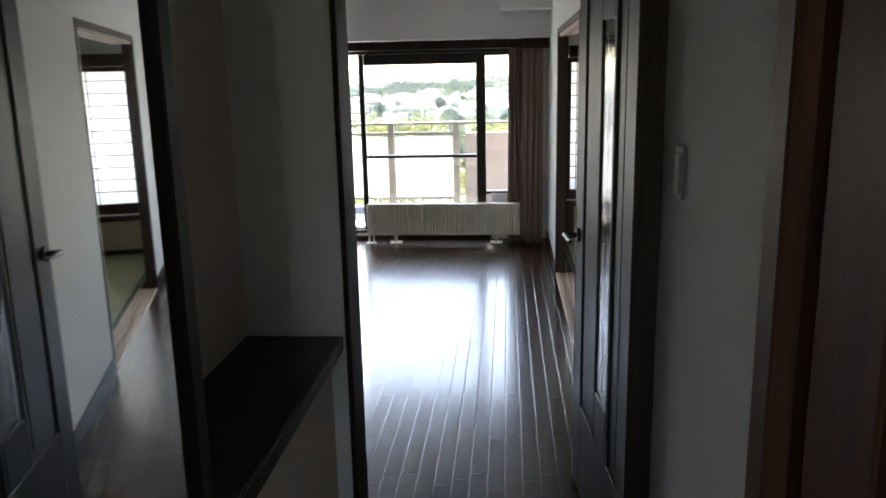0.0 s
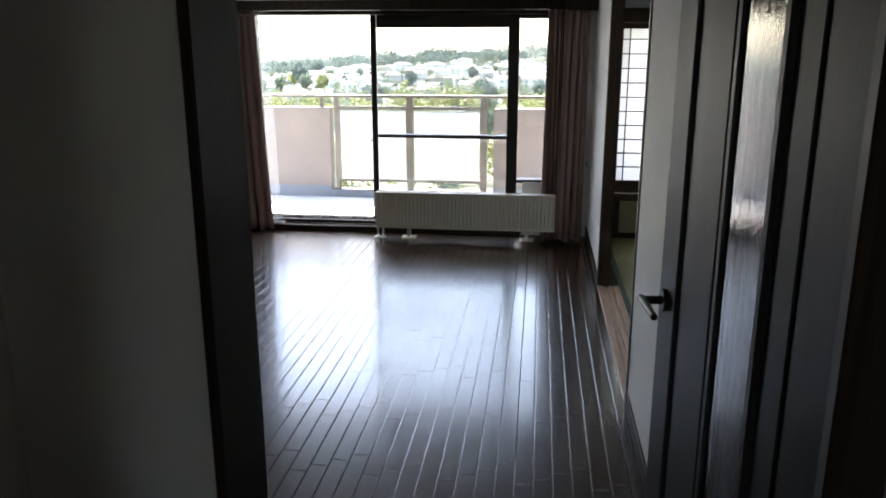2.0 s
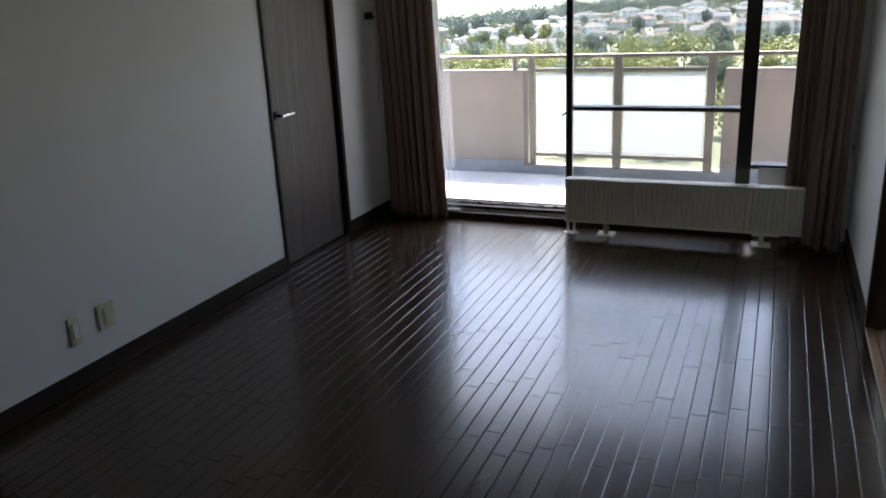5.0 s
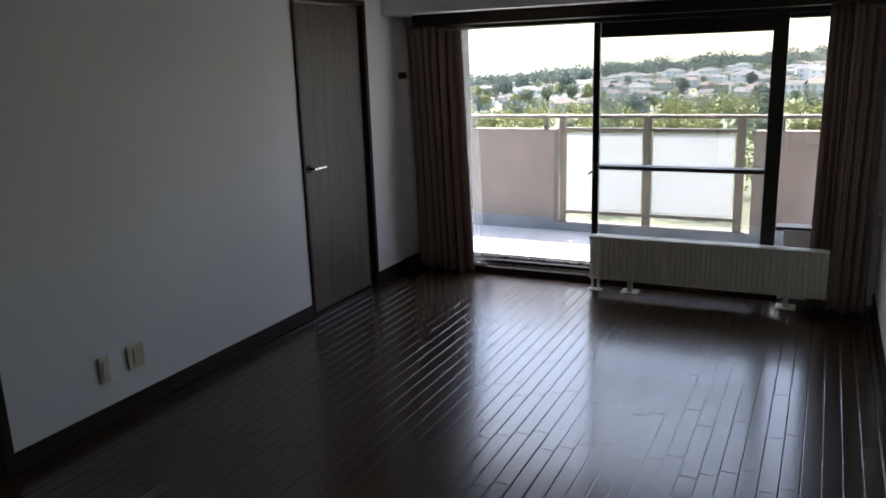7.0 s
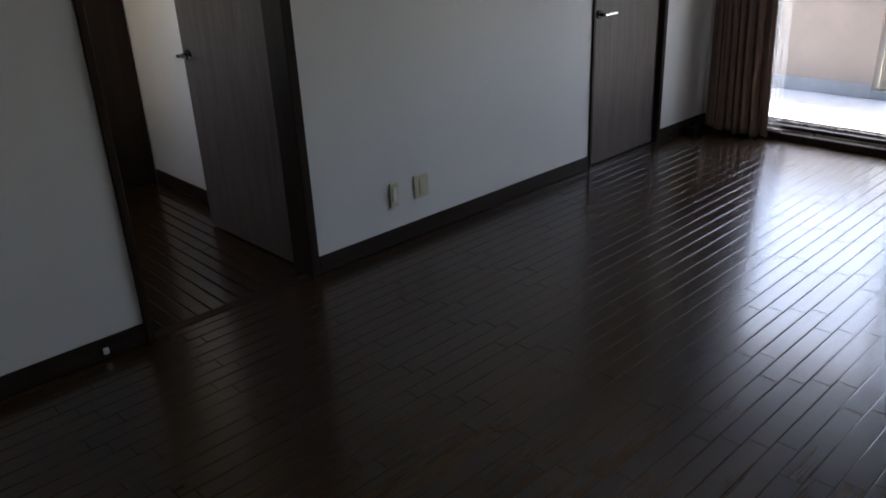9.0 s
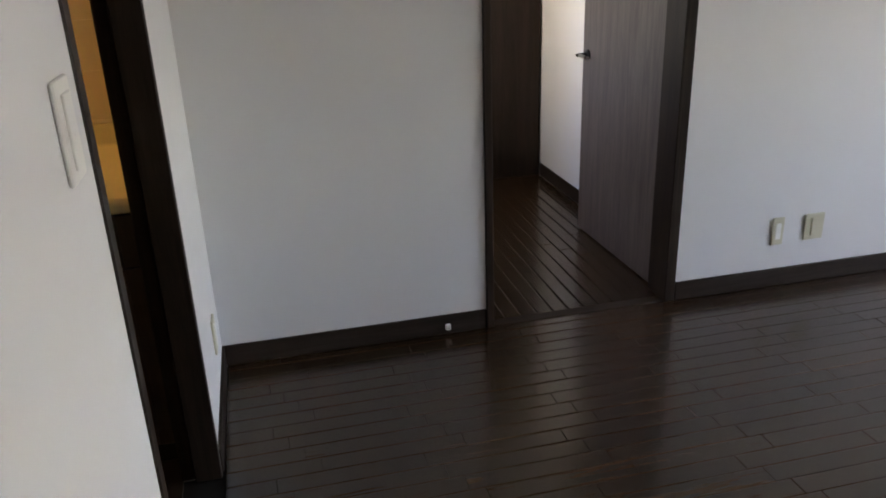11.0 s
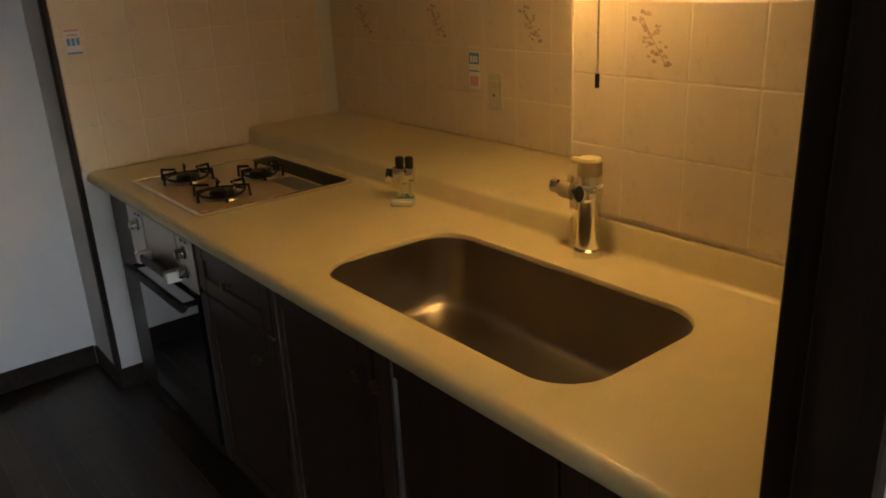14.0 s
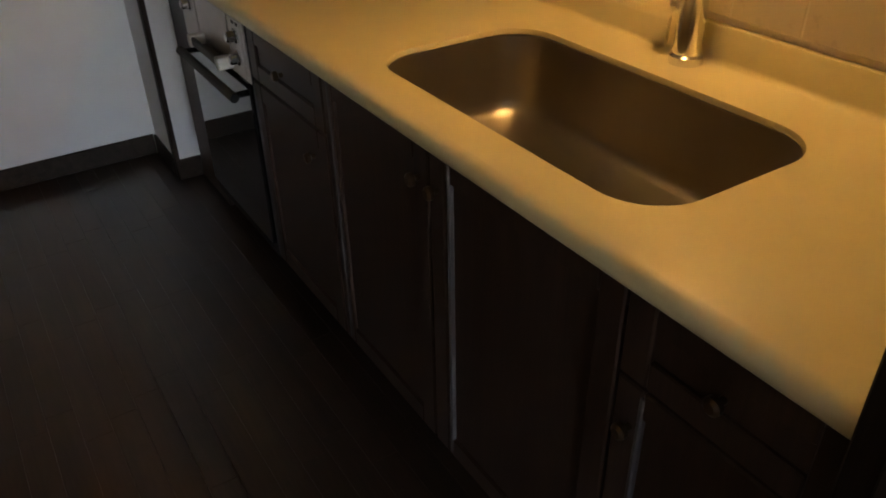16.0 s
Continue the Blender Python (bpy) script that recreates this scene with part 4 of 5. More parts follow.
def tree(material, h, seed):
    """Tapered trunk, limbs and a ragged crown of leaf clumps."""
    rng = random.Random(seed)
    t = thing("tree", "broad leafy green tree on the hillside", "tree", (0, 0, 0), "hillside trees")
    bm = new_bm()
    rod(bm, (0, 0, -0.5), (0, 0, h * 0.55), h * 0.035, 7, h * 0.018)
    for k in range(5):
        a = k * 1.26 + rng.uniform(-0.3, 0.3)
        rod(bm, (0, 0, h * (0.3 + 0.05 * k)), (h * 0.25 * math.cos(a), h * 0.25 * math.sin(a), h * (0.55 + 0.06 * k)), h * 0.014, 5, h * 0.006)
    part("trunk", bm, BARK, t)
    vs, fs = [], []
    for k in range(700):
        while True:
            p = Vector((rng.uniform(-1, 1), rng.uniform(-1, 1), rng.uniform(-1, 1)))
            if 0.25 < p.length < 1:
                break
        lump = 0.75 + 0.4 * noise.noise(p * 1.7 + Vector((seed, 0, 0)))
        c = Vector((p.x * h * 0.36 * lump, p.y * h * 0.36 * lump, h * 0.62 + p.z * h * 0.36 * lump))
        s = h * rng.uniform(0.025, 0.052)
        q = Euler((rng.uniform(0, 6), rng.uniform(0, 6), rng.uniform(0, 6))).to_matrix()
        i = len(vs)
        vs += [tuple(c + q @ Vector(v) * s) for v in ((1, 0, 0), (-0.4, 0.9, 0.2), (-0.5, -0.8, 0.1), (0.1, 0.1, 0.9))]
        fs += [(i, i + 1, i + 2), (i, i + 1, i + 3), (i + 1, i + 2, i + 3), (i + 2, i, i + 3)]
    me = bpy.data.meshes.new("crown")
    me.from_pydata(vs, [], fs)
    me.materials.append(material)
    new("crown", me).parent = t
    return t


def house(w, d, h, wallm, roofm, gable):
    o = thing("house", "small pale hillside house with a low roof", "house", (0, 0, 0), "hillside houses")
    part("wall", box(new_bm(), -w / 2, w / 2, -d / 2, d / 2, -3.0, h), wallm, o)
    bm = new_bm()
    e = 0.5
    b = [bm.verts.new(v) for v in ((-w / 2 - e, -d / 2 - e, h), (w / 2 + e, -d / 2 - e, h), (w / 2 + e, d / 2 + e, h), (-w / 2 - e, d / 2 + e, h))]
    k = w / 2 + e if gable else w * 0.2
    t = [bm.verts.new((-k, 0, h + d * 0.26)), bm.verts.new((k, 0, h + d * 0.26))]
    for f in ((b[0], b[1], t[1], t[0]), (b[2], b[3], t[0], t[1]), (b[1], b[2], t[1]), (b[3], b[0], t[0]), (b[3], b[2], b[1], b[0])):
        bm.faces.new(f)
    part("roof", bm, roofm, o)
    for fl in range(max(1, int(h // 2.7))):
        for k in range(3):
            x = -w / 2 + w * (k + 0.5) / 3
            part("window", box(new_bm(), x - 0.8, x + 0.8, -d / 2 - 0.05, -d / 2 + 0.02, fl * 2.7 + 0.9, fl * 2.7 + 2.2), HG, o)
    return o


rng = random.Random(21)
masters = [house(9, 7, 5.4, HW[0], HR[0], True), house(11, 8, 5.6, HW[1], HR[1], False), house(8, 7, 5.2, HW[2], HR[2], True), house(10, 7, 5.6, HW[3], HR[0], False), house(16, 9, 8.2, HW[0], HR[2], False)]
trees = [tree(HAZED_LEAFM[0], 11, 1), tree(HAZED_LEAFM[1], 9, 2), tree(HAZED_LEAFM[2], 7, 3), tree(HAZED_LEAFM[0], 14, 4), tree(HAZED_LEAFM[2], 9, 5)]


def place(ob, used, ang, dist, turn, s, sink=0.0):
    x, y = dist * math.sin(radians(ang)), 8 + dist * math.cos(radians(ang))
    m = Matrix.Translation((x, y, ground_z(x, y) - sink)) @ Matrix.Rotation(turn, 4, "Z") @ Matrix.Scale(s, 4)
    if ob in used:
        o = copy_thing(ob, m)
        o.matrix_basis = m
    else:
        used.add(ob)
        ob.matrix_basis = m


used = set()
for row, (dist, n) in enumerate(((380, 26), (425, 31), (475, 37), (540, 45), (610, 50), (690, 56), (770, 60), (850, 60), (930, 52))):
    for i in range(n):
        ang = -38 + 54 * (i + rng.uniform(0.1, 0.9)) / n
        if rng.random() < (0.30 if ang < -18 else 0.05):
            continue
        place(masters[rng.randrange(5) if row > 1 else rng.randrange(4)], used, ang, dist + rng.uniform(-30, 30), rng.uniform(-0.5, 0.5), rng.uniform(0.65, 1.1))
for dist, n, s0 in ((150, 30, 0.95), (200, 34, 1.0), (270, 34, 0.8), (330, 30, 0.7), (450, 26, 0.7), (600, 26, 0.75)):
    for i in range(n):
        ang = -39 + 56 * (i + rng.uniform(0, 1)) / n
        near = dist < 250
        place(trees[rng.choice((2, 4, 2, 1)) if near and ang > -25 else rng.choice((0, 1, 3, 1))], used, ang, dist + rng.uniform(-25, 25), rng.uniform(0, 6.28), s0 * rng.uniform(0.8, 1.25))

for dist, n in ((430, 17), (500, 19), (580, 18)):
    for i in range(n):
        ang = -39 + 24 * (i + rng.uniform(0, 1)) / n
        place(trees[rng.choice((1, 1, 3, 4))], used, ang, dist + rng.uniform(-20, 20), rng.uniform(0, 6.28), rng.uniform(1.1, 1.6))


def woods(name, label, rows_w, material, seed, clumps):
    """A far belt of tree crowns as one mesh of leaf clumps."""
    rng = random.Random(seed)
    vs, fs = [], []
    for dist, n, h in rows_w:
        for i in range(n):
            ang = radians(-42 + 62 * (i + rng.uniform(0, 1)) / n)
            dd = dist + rng.uniform(-25, 25)
            x, y = dd * math.sin(ang), 8 + dd * math.cos(ang)
            z, hh = ground_z(x, y), h * rng.uniform(0.7, 1.25)
            for k in range(clumps):
                p = Vector((rng.gauss(0, 0.42), rng.gauss(0, 0.42), rng.gauss(0, 0.36)))
                c = Vector((x + p.x * hh * 0.5, y + p.y * hh * 0.5, z + hh * 0.55 + p.z * hh * 0.5))
                q = Euler((rng.uniform(0, 6), rng.uniform(0, 6), rng.uniform(0, 6))).to_matrix()
                s = hh * rng.uniform(0.5, 1.0) / math.sqrt(clumps)
                j = len(vs)
                vs += [tuple(c + q @ Vector(v) * s) for v in ((1, 0, 0), (-0.4, 0.9, 0.2), (-0.5, -0.8, 0.1), (0.1, 0.1, 0.9))]
                fs += [(j, j + 1, j + 2), (j, j + 1, j + 3), (j + 1, j + 2, j + 3), (j + 2, j, j + 3)]
    me = bpy.data.meshes.new(name)
    me.from_pydata(vs, [], fs)
    me.materials.append(material)
    tagged(new(name, me), label, "woods", "", "stuff")


woods("far_woods", "haze-paled green belt of woods along the far ridge", ((960, 190, 15), (1010, 200, 19), (1070, 180, 22)), HAZED_LEAFM[0], 11, 130)
woods("slope_woods", "green trees scattered between the hillside houses", ((330, 54, 8), (440, 50, 7), (560, 66, 8), (700, 84, 9), (850, 90, 10)), HAZED_LEAFM[1], 12, 140)
woods("near_woods", "sunlit yellow-green trees below the balcony", ((130, 34, 9), (170, 40, 10), (230, 46, 10)), HAZED_LEAFM[2], 13, 260)

# ---- kitchen ----
CT = 0.845          # worktop height
XF, XB = -2.023, -2.632


def rounded(x0, x1, y0, y1, r, n):
    """Points round a rounded rectangle, n to a corner."""
    pts = []
    for cx, cy, a0 in ((x1 - r, y1 - r, 0), (x0 + r, y1 - r, 90), (x0 + r, y0 + r, 180), (x1 - r, y0 + r, 270)):
        for i in range(n):
            a = radians(a0 + 90 * i / (n - 1))
            pts.append((cx + r * math.cos(a), cy + r * math.sin(a)))
    return pts


SK = (-2.510, -2.119, 0.744, 1.510)      # sink opening
hole = rounded(*SK, 0.10, 10)
top = new_bm()
ox0, ox1, oy0, oy1 = XB, XF - 0.02, 0.60, 1.878
hc = ((SK[0] + SK[1]) / 2, (SK[2] + SK[3]) / 2)
outer = []
for x, y in hole:
    dx, dy = x - hc[0], y - hc[1]
    s = min(((ox1 if dx > 0 else ox0) - hc[0]) / dx if dx else 9e9, ((oy1 if dy > 0 else oy0) - hc[1]) / dy if dy else 9e9)
    outer.append((hc[0] + dx * s, hc[1] + dy * s))
ov = [top.verts.new((x, y, CT)) for x, y in outer]
hv = [top.verts.new((x, y, CT)) for x, y in hole]
hv2 = [top.verts.new((hc[0] + (x - hc[0]) * 0.994, hc[1] + (y - hc[1]) * 0.996, CT - 0.004)) for x, y in hole]
hv3 = [top.verts.new((hc[0] + (x - hc[0]) * 0.994, hc[1] + (y - hc[1]) * 0.996, CT - 0.012)) for x, y in hole]
bridge(top, ov, hv)
bridge(top, hv, hv2)
bridge(top, hv2, hv3)
for cx, cy in ((ox0, oy0), (ox1, oy0), (ox0, oy1), (ox1, oy1)):
    near = sorted(ov, key=lambda v: (v.co.x - cx) ** 2 + (v.co.y - cy) ** 2)
    a = next(v for v in near if abs(v.co.x - cx) < 1e-6)
    b = next(v for v in near if abs(v.co.y - cy) < 1e-6)
    if a is not b:
        top.faces.new((a, top.verts.new((cx, cy, CT)), b))


def sweep(bm, prof, y0, y1):
    """A profile of (x, z) drawn along y."""
    a = [bm.verts.new((x, y0, z)) for x, z in prof]
    b = [bm.verts.new((x, y1, z)) for x, z in prof]
    for i in range(len(prof) - 1):
        bm.faces.new((a[i], a[i + 1], b[i + 1], b[i]))
    bm.faces.new(a)
    bm.faces.new(b[::-1])


v4 = [top.verts.new(c) for c in ((ox0, -0.642, CT), (ox1, -0.642, CT), (ox1, oy0, CT), (ox0, oy0, CT))]
top.faces.new(v4)
wt = thing("worktop", "cream artificial stone worktop with a raised back ledge", "worktop", (0, 0, 0))
part("slab", top, COUNTER, wt, "", True)
nose = [(XF - 0.02 + 0.02 * math.sin(radians(a)), CT - 0.02 + 0.02 * math.cos(radians(a))) for a in range(0, 181, 20)] + [(XF - 0.05, CT - 0.04)]
bm = new_bm()
sweep(bm, [(ox1, CT)] + nose[1:], -0.642, oy1)
part("front_edge", bm, COUNTER, wt, "rounded front edge", True)
cove = [(XB, CT), (XB - 0.008, CT)] + [(XB - 0.008 - 0.012 * math.sin(radians(a)), CT + 0.012 - 0.012 * math.cos(radians(a))) for a in range(15, 91, 15)] + [(XB - 0.021, CT + 0.062), (XB - 0.024, CT + 0.069), (XB - 0.030, CT + 0.072), (-2.668, CT + 0.072), (-2.668, CT - 0.03), (XB, CT - 0.03)]
bm = new_bm()
sweep(bm, cove, 1.035, oy1)
part("upstand", bm, COUNTER, wt, "coved upstand under the tiles", True)
ledge = [(XB, CT)] + [(XB - 0.010 * math.sin(radians(a)), CT + 0.010 - 0.010 * math.cos(radians(a))) for a in range(15, 91, 15)] + [(XB - 0.013, CT + 0.050), (XB - 0.016, CT + 0.058), (XB - 0.022, CT + 0.063), (XB - 0.030, CT + 0.065), (-3.066, CT + 0.066), (-3.066, CT - 0.03), (XB, CT - 0.03)]
bm = new_bm()
sweep(bm, ledge, -0.642, 1.035)
part("back_ledge", bm, COUNTER, wt, "raised shelf-like back ledge", True)

# sink bowl
sink = thing("sink", "deep rounded stainless steel sink set under the worktop", "sink", (0, 0, 0))
bm = new_bm()
loops = []
for d, z in ((-0.010, 0.013), (0.002, 0.013), (0.006, 0.090), (0.011, 0.158), (0.014, 0.170), (0.020, 0.180), (0.029, 0.187), (0.040, 0.190), (0.085, 0.193)):
    loops.append([bm.verts.new((x, y, CT - z)) for x, y in rounded(SK[0] + d, SK[1] - d, SK[2] + d, SK[3] - d, 0.10 - d * 0.6, 10)])
for p, q in zip(loops, loops[1:]):
    bridge(bm, p, q)
bm.faces.new(loops[-1])
part("bowl", bm, SINKM, sink, "", True)
part("drain", lathe(new_bm(), [(0.060, 0.0), (0.060, 0.004), (0.048, 0.005), (0.040, 0.001)], (hc[0] + 0.06, hc[1] + 0.24, CT - 0.1955), 28), CHROME, sink, "", True)

# main tap
tap = thing("mixer_tap", "chrome column tap with a yellowed lever top and side valve", "tap", (-2.606, 1.124, CT))
tap.scale = (0.95, 0.95, 1.22)
part("column", lathe(new_bm(), [(0.034, 0.0), (0.034, 0.012), (0.028, 0.016), (0.027, 0.105), (0.031, 0.110), (0.031, 0.122), (0.028, 0.126), (0.028, 0.150)], (0, 0, 0), 28), CHROME, tap, "", True)
part("cap", lathe(new_bm(), [(0.028, 0.150), (0.0285, 0.153), (0.0285, 0.176), (0.024, 0.181)], (0, 0, 0), 28), YELLOWED, tap, "yellowed plastic lever cap", True)
part("lever", box(new_bm(), -0.010, 0.010, -0.052, -0.015, 0.166, 0.177, 0.004), YELLOWED, tap, "yellowed plastic lever")
bm = new_bm()
rod(bm, (0, 0, 0.110), (0.0, -0.050, 0.112), 0.011, 16)
part("valve_arm", bm, CHROME, tap, "", True)
bm = new_bm()
rod(bm, (0.0, -0.082, 0.114), (0.0, -0.112, 0.116), 0.014, 8)
ring(bm, (0.0, 0.0, 0.131), 0.0275, 0.004)
part("side_valve", bm, SATIN, tap, "", True)
bm = new_bm()
rod(bm, (0.0, -0.050, 0.113), (0.0, -0.084, 0.114), 0.017, 14)
box(bm, -0.006, 0.006, -0.066, -0.050, 0.128, 0.142, 0.003)
part("valve_knob", bm, YELLOWED, tap, "yellowed valve knob", True)
bm = new_bm()
rod(bm, (0, 0, 0.115), (0.035, 0.0, 0.120), 0.015, 16)
part("spout_stub", bm, CHROME, tap, "", True)

# gas cock
gc = thing("gas_cock", "chrome gas cock with two black knobs and a paper tag", "gas cock", (-2.583, 0.474, CT))
gc.rotation_euler = (0, 0, radians(40))
gc.scale = (1.0, 1.0, 1.05)
part("foot", lathe(new_bm(), [(0.026, 0.0), (0.026, 0.01), (0.016, 0.02), (0.016, 0.05), (0.021, 0.055), (0.021, 0.085), (0.012, 0.092)], (0, 0, 0), 22), CHROME, gc, "", True)
part("body", rod(rod(new_bm(), (0, -0.030, 0.074), (0, 0.026, 0.074), 0.021, 16), (0, -0.03, 0.06), (0.01, -0.052, 0.066), 0.011, 12), CHROME, gc, "", True)
for y in (-0.013, 0.014):
    part("knob", lathe(new_bm(), [(0.008, 0.088), (0.012, 0.094), (0.0125, 0.116), (0.009, 0.122)], (0, y, 0), 14), BLACKP, gc, "black plastic knob", True)
part("side_knob", rod(new_bm(), (0, -0.030, 0.074), (0, -0.052, 0.076), 0.014, 14), BLACKP, gc, "black plastic knob")
part("tag", box(new_bm(), 0.018, 0.058, -0.030, 0.032, 0.001, 0.016, 0.002), WHITEP, gc, "white paper tag")
part("tag_print", box(new_bm(), 0.019, 0.036, -0.027, 0.029, 0.0155, 0.0175), GREEN, gc, "green print on the tag")

# hob
hob = thing("gas_hob", "beige three-burner gas hob with black cast-iron trivets", "hob", (0, 0, 0))
HX0, HX1, HY0, HY1 = -2.585, -2.090, -0.352, 0.190
part("hob_plate", box(new_bm(), HX0 + 0.006, HX1 - 0.006, HY0 + 0.006, HY1 - 0.006, CT + 0.001, CT + 0.010, 0.003, 2), HOBTOP, hob)
bm = new_bm()
for b in ((HX0, HX1, HY0, HY0 + 0.010), (HX0, HX1, HY1 - 0.010, HY1), (HX0, HX0 + 0.010, HY0 + 0.010, HY1 - 0.010), (HX1 - 0.010, HX1, HY0 + 0.010, HY1 - 0.010)):
    box(bm, *b, CT, CT + 0.012, 0.003, 2)
part("rim", bm, CHROME, hob, "polished steel rim")
part("rear_grille", box(new_bm(), HX0 + 0.012, HX0 + 0.095, HY0 + 0.05, HY1 - 0.014, CT + 0.009, CT + 0.014, 0.002), BLACKP, hob, "black rear exhaust cover")
for i in range(22):
    y = HY0 + 0.07 + i * 0.022
    part("slot", box(new_bm(), HX0 + 0.025, HX0 + 0.08, y, y + 0.009, CT + 0.0135, CT + 0.0155), IRON, hob)
part("label_plate", box(new_bm(), HX0 + 0.11, HX0 + 0.18, HY1 - 0.19, HY1 - 0.02, CT + 0.0095, CT + 0.0108), GUNMETAL, hob, "grey printed panel")
part("caution_mark", box(new_bm(), HX1 - 0.035, HX1 - 0.018, HY1 - 0.035, HY1 - 0.018, CT + 0.0095, CT + 0.0106), PINK, hob, "small red caution mark")
for bx, by, br in ((-2.220, 0.050, 0.060), (-2.225, -0.225, 0.060), (-2.410, -0.080, 0.048)):
    part("drip_pan", lathe(new_bm(), [(br + 0.012, 0.010), (br + 0.010, 0.014), (br - 0.008, 0.012)], (bx, by, CT), 28), STEEL, hob, "", True)
    part("burner", lathe(new_bm(), [(0.036, 0.011), (0.036, 0.024), (0.030, 0.030), (0.012, 0.033)], (bx, by, CT), 24), IRON, hob, "", True)
    bm = ring(new_bm(), (bx, by, CT + 0.022), br + 0.004, 0.004)
    trivet = part("trivet", bm, IRON, hob)
    for k in range(6):
        a = radians(60 * k + 15)
        c, s = math.cos(a), math.sin(a)
        bm = new_bm()
        rod(bm, (bx + c * 0.038, by + s * 0.038, CT + 0.044), (bx + c * (br + 0.026), by + s * (br + 0.026), CT + 0.044), 0.0042, 6)
        rod(bm, (bx + c * (br + 0.024), by + s * (br + 0.024), CT + 0.046), (bx + c * (br + 0.026), by + s * (br + 0.026), CT + 0.011), 0.0042, 6)
        part("arm", bm, IRON, trivet)
    part("igniter", rod(new_bm(), (bx - 0.036, by + 0.012, CT + 0.012), (bx - 0.036, by + 0.012, CT + 0.050), 0.0025, 6), SATIN, hob)

# cabinets and oven under the worktop
FX = -2.058


def knob(parent, y, z):
    part("knob", lathe(new_bm(), [(0.006, 0), (0.006, 0.010), (0.013, 0.014), (0.013, 0.022), (0.008, 0.026)], (0, 0, 0), 16), KNOBM, parent, "small dark brass knob", True).matrix_basis = Matrix.Translation((FX, y, z)) @ Matrix.Rotation(radians(90), 4, "Y")


def front(parent, name, y0, y1, z0, z1):
    """A framed cabinet front: sunk panel, stiles and rails."""
    w = 0.048
    d = part(name, box(new_bm(), FX - 0.018, FX - 0.008, y0 + w - 0.004, y1 - w + 0.004, z0 + w - 0.004, z1 - w + 0.004, 0.002), CABW, parent)
    for nm, a, b, c, e in (("stile", y0, y0 + w, z0, z1), ("stile", y1 - w, y1, z0, z1), ("rail", y0 + w, y1 - w, z0, z0 + w), ("rail", y0 + w, y1 - w, z1 - w, z1)):
        part(nm, box(new_bm(), FX - 0.020, FX, a, b, c, e, 0.003), CABW, d)
    return d


def cabinet(y0, y1, drawer, knobs, doors, lines):
    c = thing("base_cabinet", "dark brown wooden kitchen base cabinet with framed fronts", "cabinet", (0, 0, 0), "kitchen base cabinets")
    part("body", box(new_bm(), -2.60, FX - 0.021, y0 + 0.001, y1 - 0.001, 0.085, CT - 0.042 if drawer else 0.60), CABW, c)
    part("plinth", box(new_bm(), -2.60, FX - 0.06, y0 + 0.001, y1 - 0.001, 0.0, 0.085), BLACKP, c)
    ztop = CT - 0.050
    if drawer:
        d = front(c, "drawer", y0 + 0.003, y1 - 0.003, ztop - 0.145, ztop)
        knob(d, (y0 + y1) / 2, ztop - 0.072)
        ztop -= 0.151
    for (a, b), k, m in zip(doors, knobs, lines):
        d = front(c, "door", a + 0.003, b - 0.003, 0.095, ztop)
        knob(d, k, ztop - 0.075)
        # thin pale strip paints the highlight on the door's edge
        part("moulding", box(new_bm(), FX - 0.010, FX + 0.002, m, m + 0.009, 0.105, ztop - 0.010, 0.002), LIT_EDGE, d, "pale strip standing for the lit door edge")
    return c


cabinet(0.194, 0.634, True, [0.555], [(0.194, 0.634)], [0.199])
cabinet(0.634, 1.545, False, [1.030, 1.092], [(0.634, 1.062), (1.062, 1.545)], [0.660, 1.122])
cabinet(1.545, 1.876, True, [1.580], [(1.545, 1.876)], [1.592])
filler = thing("cabinet_filler", "narrow dark brown panel beside the oven", "panel", (0, 0, 0))
part("panel", box(new_bm(), -2.60, -2.085, -0.638, -0.348, 0.0, CT - 0.042, 0.002), CABW, filler)

ov = thing("built_in_oven", "built-in gas oven with steel control strip and dark glass door", "oven", (0, 0, 0))
OY0, OY1 = -0.345, 0.190
part("body", box(new_bm(), -2.60, FX - 0.002, OY0, OY1, 0.085, CT - 0.042), BLACKP, ov)
part("plinth", box(new_bm(), -2.60, FX - 0.06, OY0, OY1, 0.0, 0.085), BLACKP, ov)
cp = part("control_panel", box(new_bm(), FX - 0.002, FX + 0.006, OY0 + 0.006, OY1 - 0.006, 0.624, CT - 0.046, 0.003), PANELM, ov, "bright steel control panel")
for nm, a, b, c, d in (("side_plate", OY0 + 0.012, OY0 + 0.150, 0.634, 0.790), ("centre_plate", OY0 + 0.160, OY1 - 0.110, 0.690, 0.790), ("side_plate", OY1 - 0.100, OY1 - 0.012, 0.634, 0.790)):
    part(nm, box(new_bm(), FX + 0.005, FX + 0.009, a, b, c, d, 0.0015), PANELM, cp)
for y, z in ((-0.235, 0.745), (0.146, 0.748), (0.146, 0.690)):
    k = part("dial", lathe(new_bm(), [(0.020, 0.0), (0.020, 0.006), (0.015, 0.009), (0.014, 0.026), (0.010, 0.029)], (0, 0, 0), 18), CHROME, cp, "chrome dial", True)
    k.matrix_basis = Matrix.Translation((FX + 0.009, y, z)) @ Matrix.Rotation(radians(90), 4, "Y")
for y, z in ((-0.250, 0.776), (-0.220, 0.776), (0.130, 0.780), (0.160, 0.780)):
    part("mark", box(new_bm(), FX + 0.008, FX + 0.0098, y - 0.009, y + 0.009, z - 0.004, z + 0.004), BLACKP, cp, "black printed mark")
bm = new_bm()
box(bm, FX + 0.038, FX + 0.050, -0.150, 0.060, 0.650, 0.676, 0.005, 2)
box(bm, FX + 0.006, FX + 0.045, -0.140, 0.050, 0.646, 0.653, 0.003)
